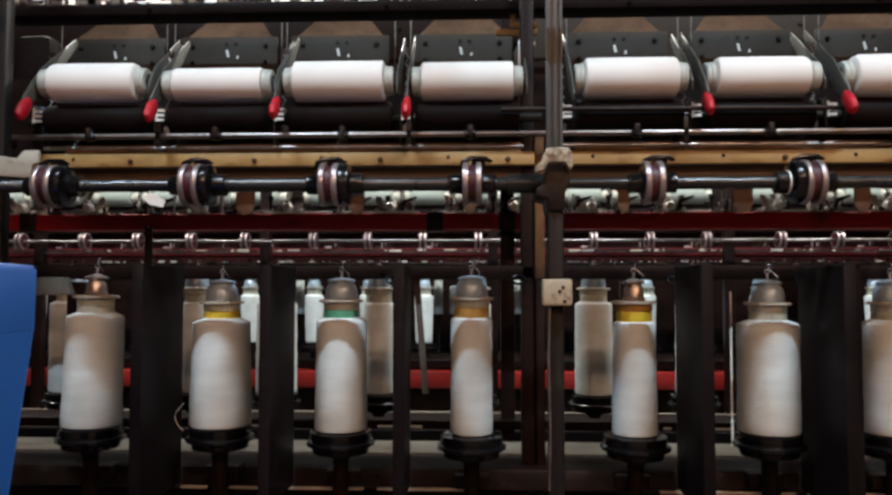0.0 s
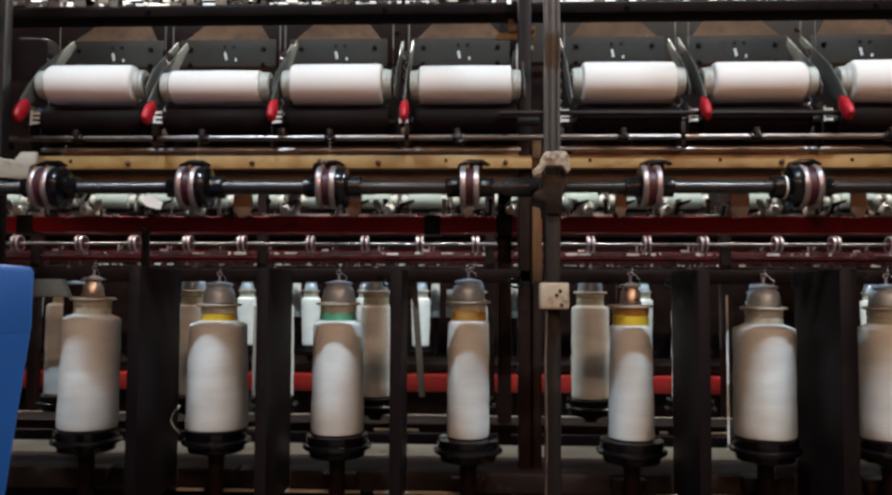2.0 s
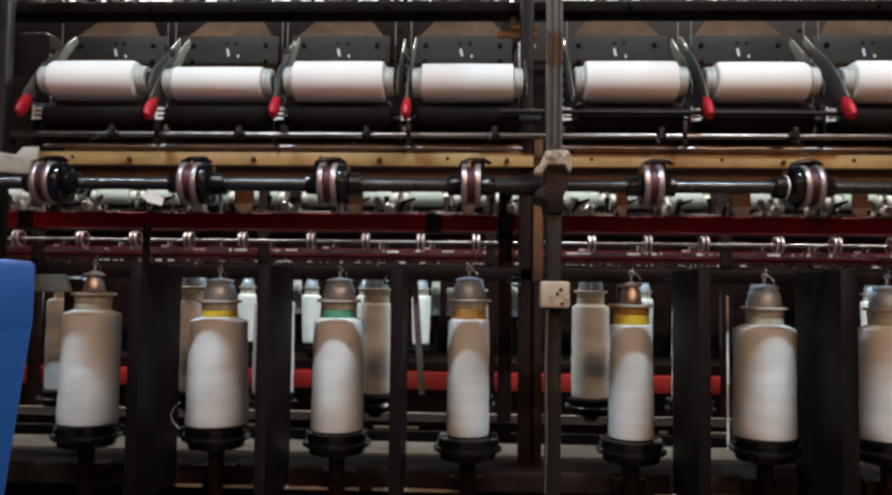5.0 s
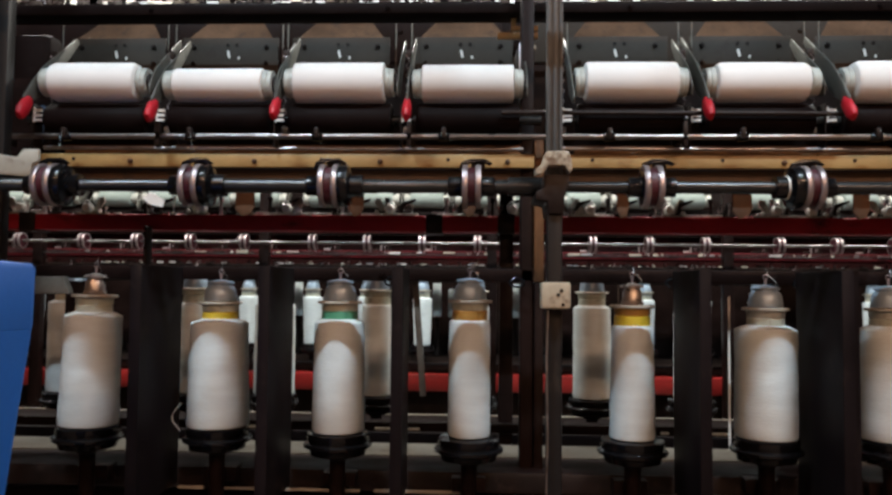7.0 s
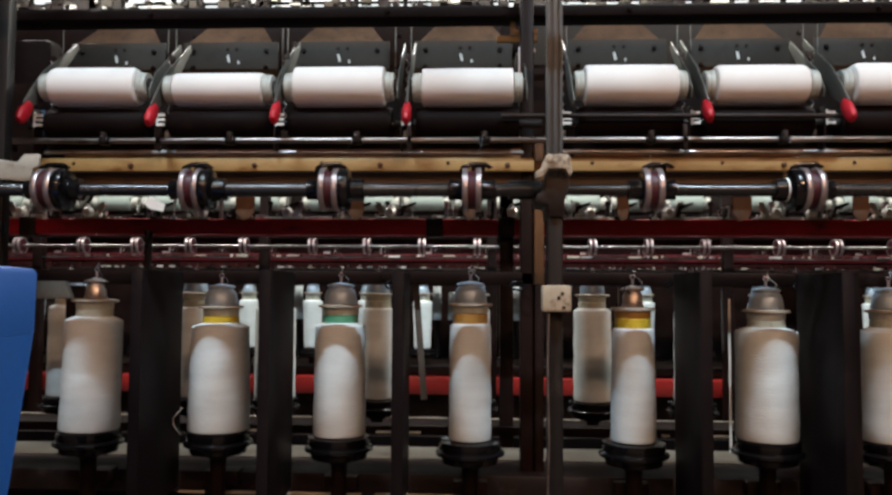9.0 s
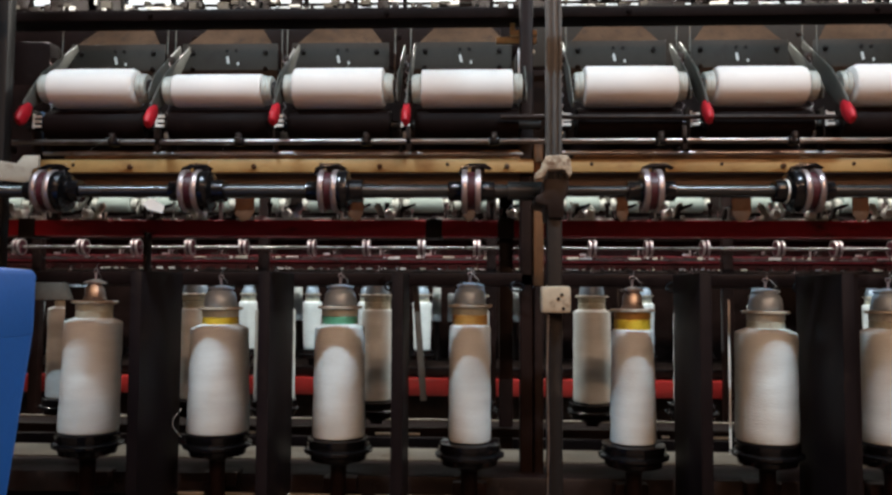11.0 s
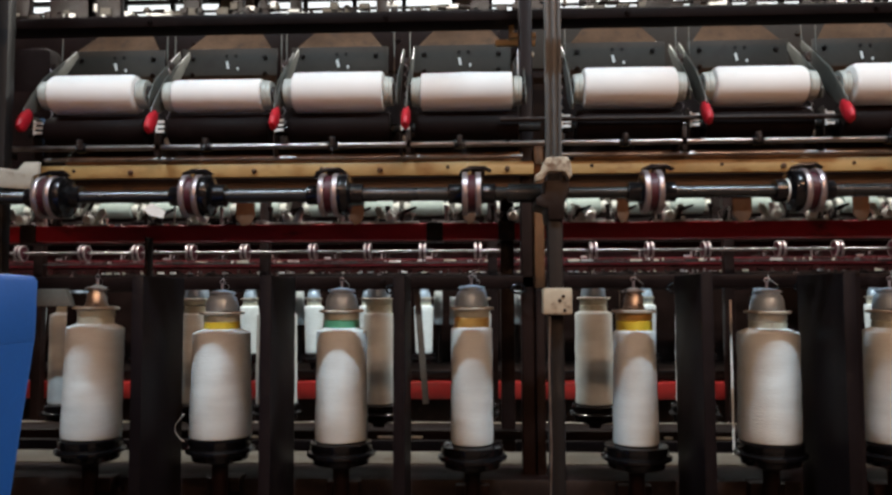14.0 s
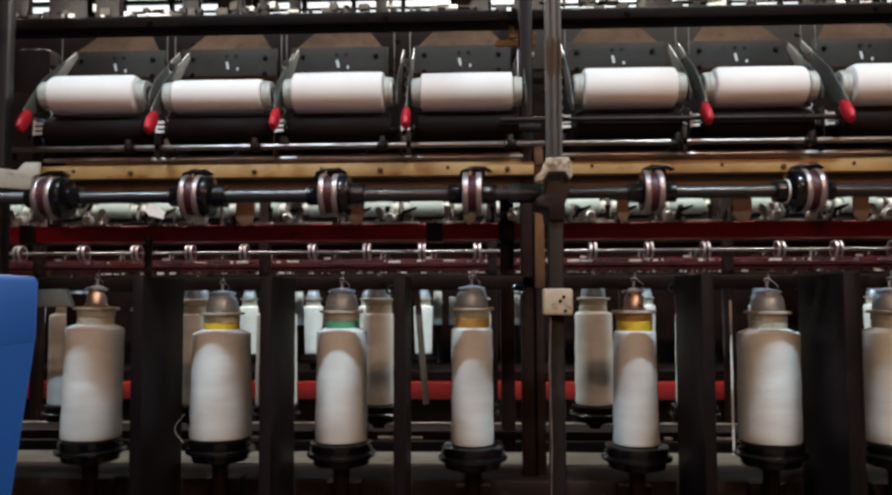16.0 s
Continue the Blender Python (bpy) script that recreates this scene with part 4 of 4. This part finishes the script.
for name, y0, y1, z0, z1, material, label, cat in (
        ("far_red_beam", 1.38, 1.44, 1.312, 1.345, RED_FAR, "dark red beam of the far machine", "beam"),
        ("far_guide_rail", 1.44, 1.47, 1.205, 1.23, BLACK, "black guide rail of the far machine", "rail"),
        ("far_stop_bar", 1.44, 1.47, 1.238, 1.26, BLACK, "black bar with stop levers on the far machine", "bar"),
        ("far_spindle_rail", 1.30, 1.74, 0.833, 0.868, BLACK, "black spindle rail of the far machine", "rail"),
        ("far_base_beam", 1.22, 1.30, 0.76, 0.828, RED_BRIGHT, "bright red base beam of the far machine", "beam"),
        # ochre on the near machine; darkened here for the gloom under the far packages
        ("far_ochre_rail", 1.42, 1.44, 1.415, 1.44, DEEP_BLACK, "rail of the far machine, darkened to near black", "rail"),
        ("far_top_beam", 1.48, 1.54, 1.727, 1.765, BLACK, "black top beam of the far machine", "beam"),
        ("far_casing", 1.52, 1.60, 0.2, 0.80, BLACK, "black lower casing of the far machine", "casing")):
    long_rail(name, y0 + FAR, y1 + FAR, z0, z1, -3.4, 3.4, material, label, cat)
# added plates; the dim reddish gloom behind the rollers is put into their colour
TINT_PLATES = thing("far_web", pose(0, 1.474 + FAR, 1.232), "maroon plates added for the dim red between far parts", "plate")
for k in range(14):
    part("web_plate", box(B(), -3.4 + 0.486 * k, -2.918 + 0.486 * k, 0, 0.008, 0, 0.182, 0.001), MAROON, TINT_PLATES)
# dark panels added to close off the gloom behind the far machine
BACK = thing("far_back_wall", pose(0, 1.78 + FAR, 0), "dark backing panels added behind the far machine", "panel")
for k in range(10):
    part("panel", box(B(), -3.4 + 0.68 * k, -2.726 + 0.68 * k, 0, 0.02, 0, 1.80, 0.002), DEEP_BLACK, BACK)
bm = B()
rod(bm, (-3.2, 1.38 + FAR, 1.4655), (3.2, 1.38 + FAR, 1.4655), 0.005, 10)
solid("far_traverse_bar", bm, CHROME, "bright traverse bar of the far machine", "rod", "")
bm = B()
rod(bm, (-3.2, 1.16 + FAR, 1.318), (3.2, 1.16 + FAR, 1.318), 0.003, 8)
solid("far_guide_rod", bm, SHAFT, "bright guide rod of the far machine", "rod", "")
for x in (-1.83, -0.88, 0.055, 1.0, 1.95):
    solid("far_post", box(B(), x - 0.02, x + 0.02, 1.15 + FAR, 1.19 + FAR, 0, 2.1, 0.003), DEEP_BLACK, "dark steel post of the far machine", "post", "", "far posts")

rng = random.Random(7)
CLIPS = thing("far_clip_rail", pose(0, 1.345 + FAR, 1.270), "dark rail of the far machine with small bright clips", "rail")
part("bar", box(B(), -3.4, 3.4, 0, 0.02, 0, 0.012, 0.001), BLACK, CLIPS)
x = -1.7
while x < 2.1:
    w = rng.choice((0.005, 0.008, 0.012, 0.024))
    if rng.random() < 0.7:
        part("clip", box(B(), x, x + w, -0.004, 0.006, 0.0122, 0.0122 + rng.uniform(0.003, 0.008), 0.0005), rng.choice((POLISH, LIGHT, STEEL, BLACK)), CLIPS, "small bright clip")
    x += w + rng.uniform(0.004, 0.026)
ARMS = thing("far_lever_rail", pose(0, 1.30 + FAR, 1.332), "thin rod of the far machine with bright levers", "rail")
bm = B()
rod(bm, (-3.4, 0, 0), (3.4, 0, 0), 0.0025, 8)
part("rod", bm, SHAFT, ARMS)
x = -1.7
while x < 2.1:
    w = rng.choice((0.006, 0.010, 0.02, 0.05))
    if rng.random() < 0.75:
        part("lever", box(B(), x, x + w, -0.008, -0.0026, rng.uniform(-0.008, 0.0), rng.uniform(0.002, 0.006), 0.0005), rng.choice((POLISH, LIGHT, BLACK, STEEL, BLACK)), ARMS, "small lever")
    x += w + rng.uniform(0.004, 0.026)
CREEL = thing("far_creel", pose(0, 3.55, 0), "dark steel creel with pale bars above the far machine", "creel")
x = -3.2
while x < 3.2:
    w = rng.choice((0.03, 0.05, 0.08, 0.16))
    part("creel_post", box(B(), x, x + w, 0, 0.04, 1.80, 2.75, 0.002), BLACK, CREEL)
    x += w + rng.uniform(0.05, 0.42)
# black box added to block the glowing panes at the left
part("creel_box", box(B(), -2.05, -1.82, 0, 0.04, 1.80, 2.75, 0.002), BLACK, CREEL)
for z, y, m in ((2.395, 0.045, BLACK), (2.502, 0.045, WHITE), (2.552, 0.045, BLACK)):
    part("creel_bar", box(B(), -3.3, 3.3, y, y + 0.02, z, z + 0.009, 0.001), m, CREEL)
for k in range(190):
    u, v = rng.uniform(-2.4, 2.6), rng.uniform(2.47, 2.545)
    part("creel_clip", box(B(), u, u + rng.uniform(0.010, 0.06), -0.01, 0.03, v, v + rng.uniform(0.006, 0.04), 0.001), rng.choice((BLACK, WHITE, GREY, BLACK)), CREEL)

for x, h in ((-2.14, 0.17), (-0.854, 0.17), (-0.80, 0.12), (-0.193, 0.17), (-0.12, 0.13), (0.174, 0.17), (0.95, 0.16), (1.32, 0.15)):
    c = thing("bobbin", pose(x, 3.66, 0.868), "slim white bobbin on a dark peg of the far machine", "bobbin", "far bobbins")
    part("peg", lathe(B(), [(0, 0), (0.02, 0), (0.012, 0.02), (0.012, 0.178), (0, 0.178)], n=14), BLACK, c)
    part("yarn", lathe(B(), [(0, 0.1785), (0.020, 0.1785), (0.022, 0.184), (0.019, 0.178 + h), (0, 0.18 + h)], n=20), YARN, c)

# ---------------------------------------------------------------- blue bin in the foreground
BIN = thing("plastic_bin", pose(-0.662, 0.62, 0), "blue plastic bin with a thick rim beside the machine", "bin")


def shell(bm, levels, n=8):
    rings = []
    for hw, hd, z in levels:
        ring = []
        for cx, cy, a0 in ((1, 1, 0), (-1, 1, 90), (-1, -1, 180), (1, -1, 270)):
            for k in range(n + 1):
                a = radians(a0 + 90 * k / n)
                c = 0.018
                ring.append(bm.verts.new((cx * (hw - c) + c * math.cos(a), cy * (hd - c) + c * math.sin(a), z)))
        rings.append(ring)
    for a, b in zip(rings, rings[1:]):
        for i in range(len(a)):
            j = (i + 1) % len(a)
            bm.faces.new((a[i], a[j], b[j], b[i]))
    bm.faces.new(rings[0])
    bm.faces.new(rings[-1])
    return bm


part("body", shell(B(), [(0.158, 0.135, 0.0), (0.174, 0.15, 0.75), (0.1850, 0.168, 0.98), (0.1925, 0.173, 1.06), (0.1995, 0.176, 1.125), (0.2012, 0.1785, 1.150)]), BLUE, BIN)
part("rim", shell(B(), [(0.2013, 0.1787, 1.1503), (0.2017, 0.179, 1.156), (0.2020, 0.180, 1.212), (0.199, 0.178, 1.217), (0.18, 0.165, 1.219)]), BLUE, BIN, "thick rounded blue rim")


# ---------------------------------------------------------------- threads and all that moves
THREADS = []
for (x, s), u in list(zip(ROLLERS, GUIDES))[:7]:
    t = thing("yarn_strand", pose(x, 1.215, 1.384), "fine white thread running up to its moving guide", "thread", "running threads")
    bm = B()
    rod(bm, (0, 0, 0), (0, 0, 0.19), 0.00011, 5)
    part("strand", bm, YARN, t)
    THREADS.append((t, x, u))

PERIOD, SWING = 0.857, 0.062


def shift(t):
    """Where the traverse bar stands: a rounded zigzag."""
    a = 2 * math.pi * (t - 0.17) / PERIOD
    return -SWING * (0.9 * math.cos(a) + 0.1 * math.cos(3 * a))


def motions():
    walk(TRAVERSE, [(k * 0.1, pose(shift(k * 0.1), 1.38, 1.4655)) for k in range(161)])
    for ob, (x, z, r) in zip(TAKEUPS, TX):
        walk(ob, [(k * 0.1, pose(x, 1.40, z, 70 * k, 0, 0)) for k in range(161)])
    walk(FRONT_SHAFT, [(k * 0.1, pose(0, 1.20, 1.352, -80 * k, 0, 0)) for k in range(161)])
    walk(FAR_SHAFT, [(k * 0.1, pose(0, 1.12 + FAR, 1.364, -80 * k, 0, 0)) for k in range(161)])
    for ob, x, u in THREADS:
        foot = Vector((x, 1.215, 1.384))
        rows = []
        for k in range(161):
            way = Vector((u + shift(k * 0.1), 1.366, 1.474)) - foot
            rows.append((k * 0.1, Matrix.Translation(foot) @ way.to_track_quat("Z", "Y").to_matrix().to_4x4()))
        walk(ob, rows)


motions()
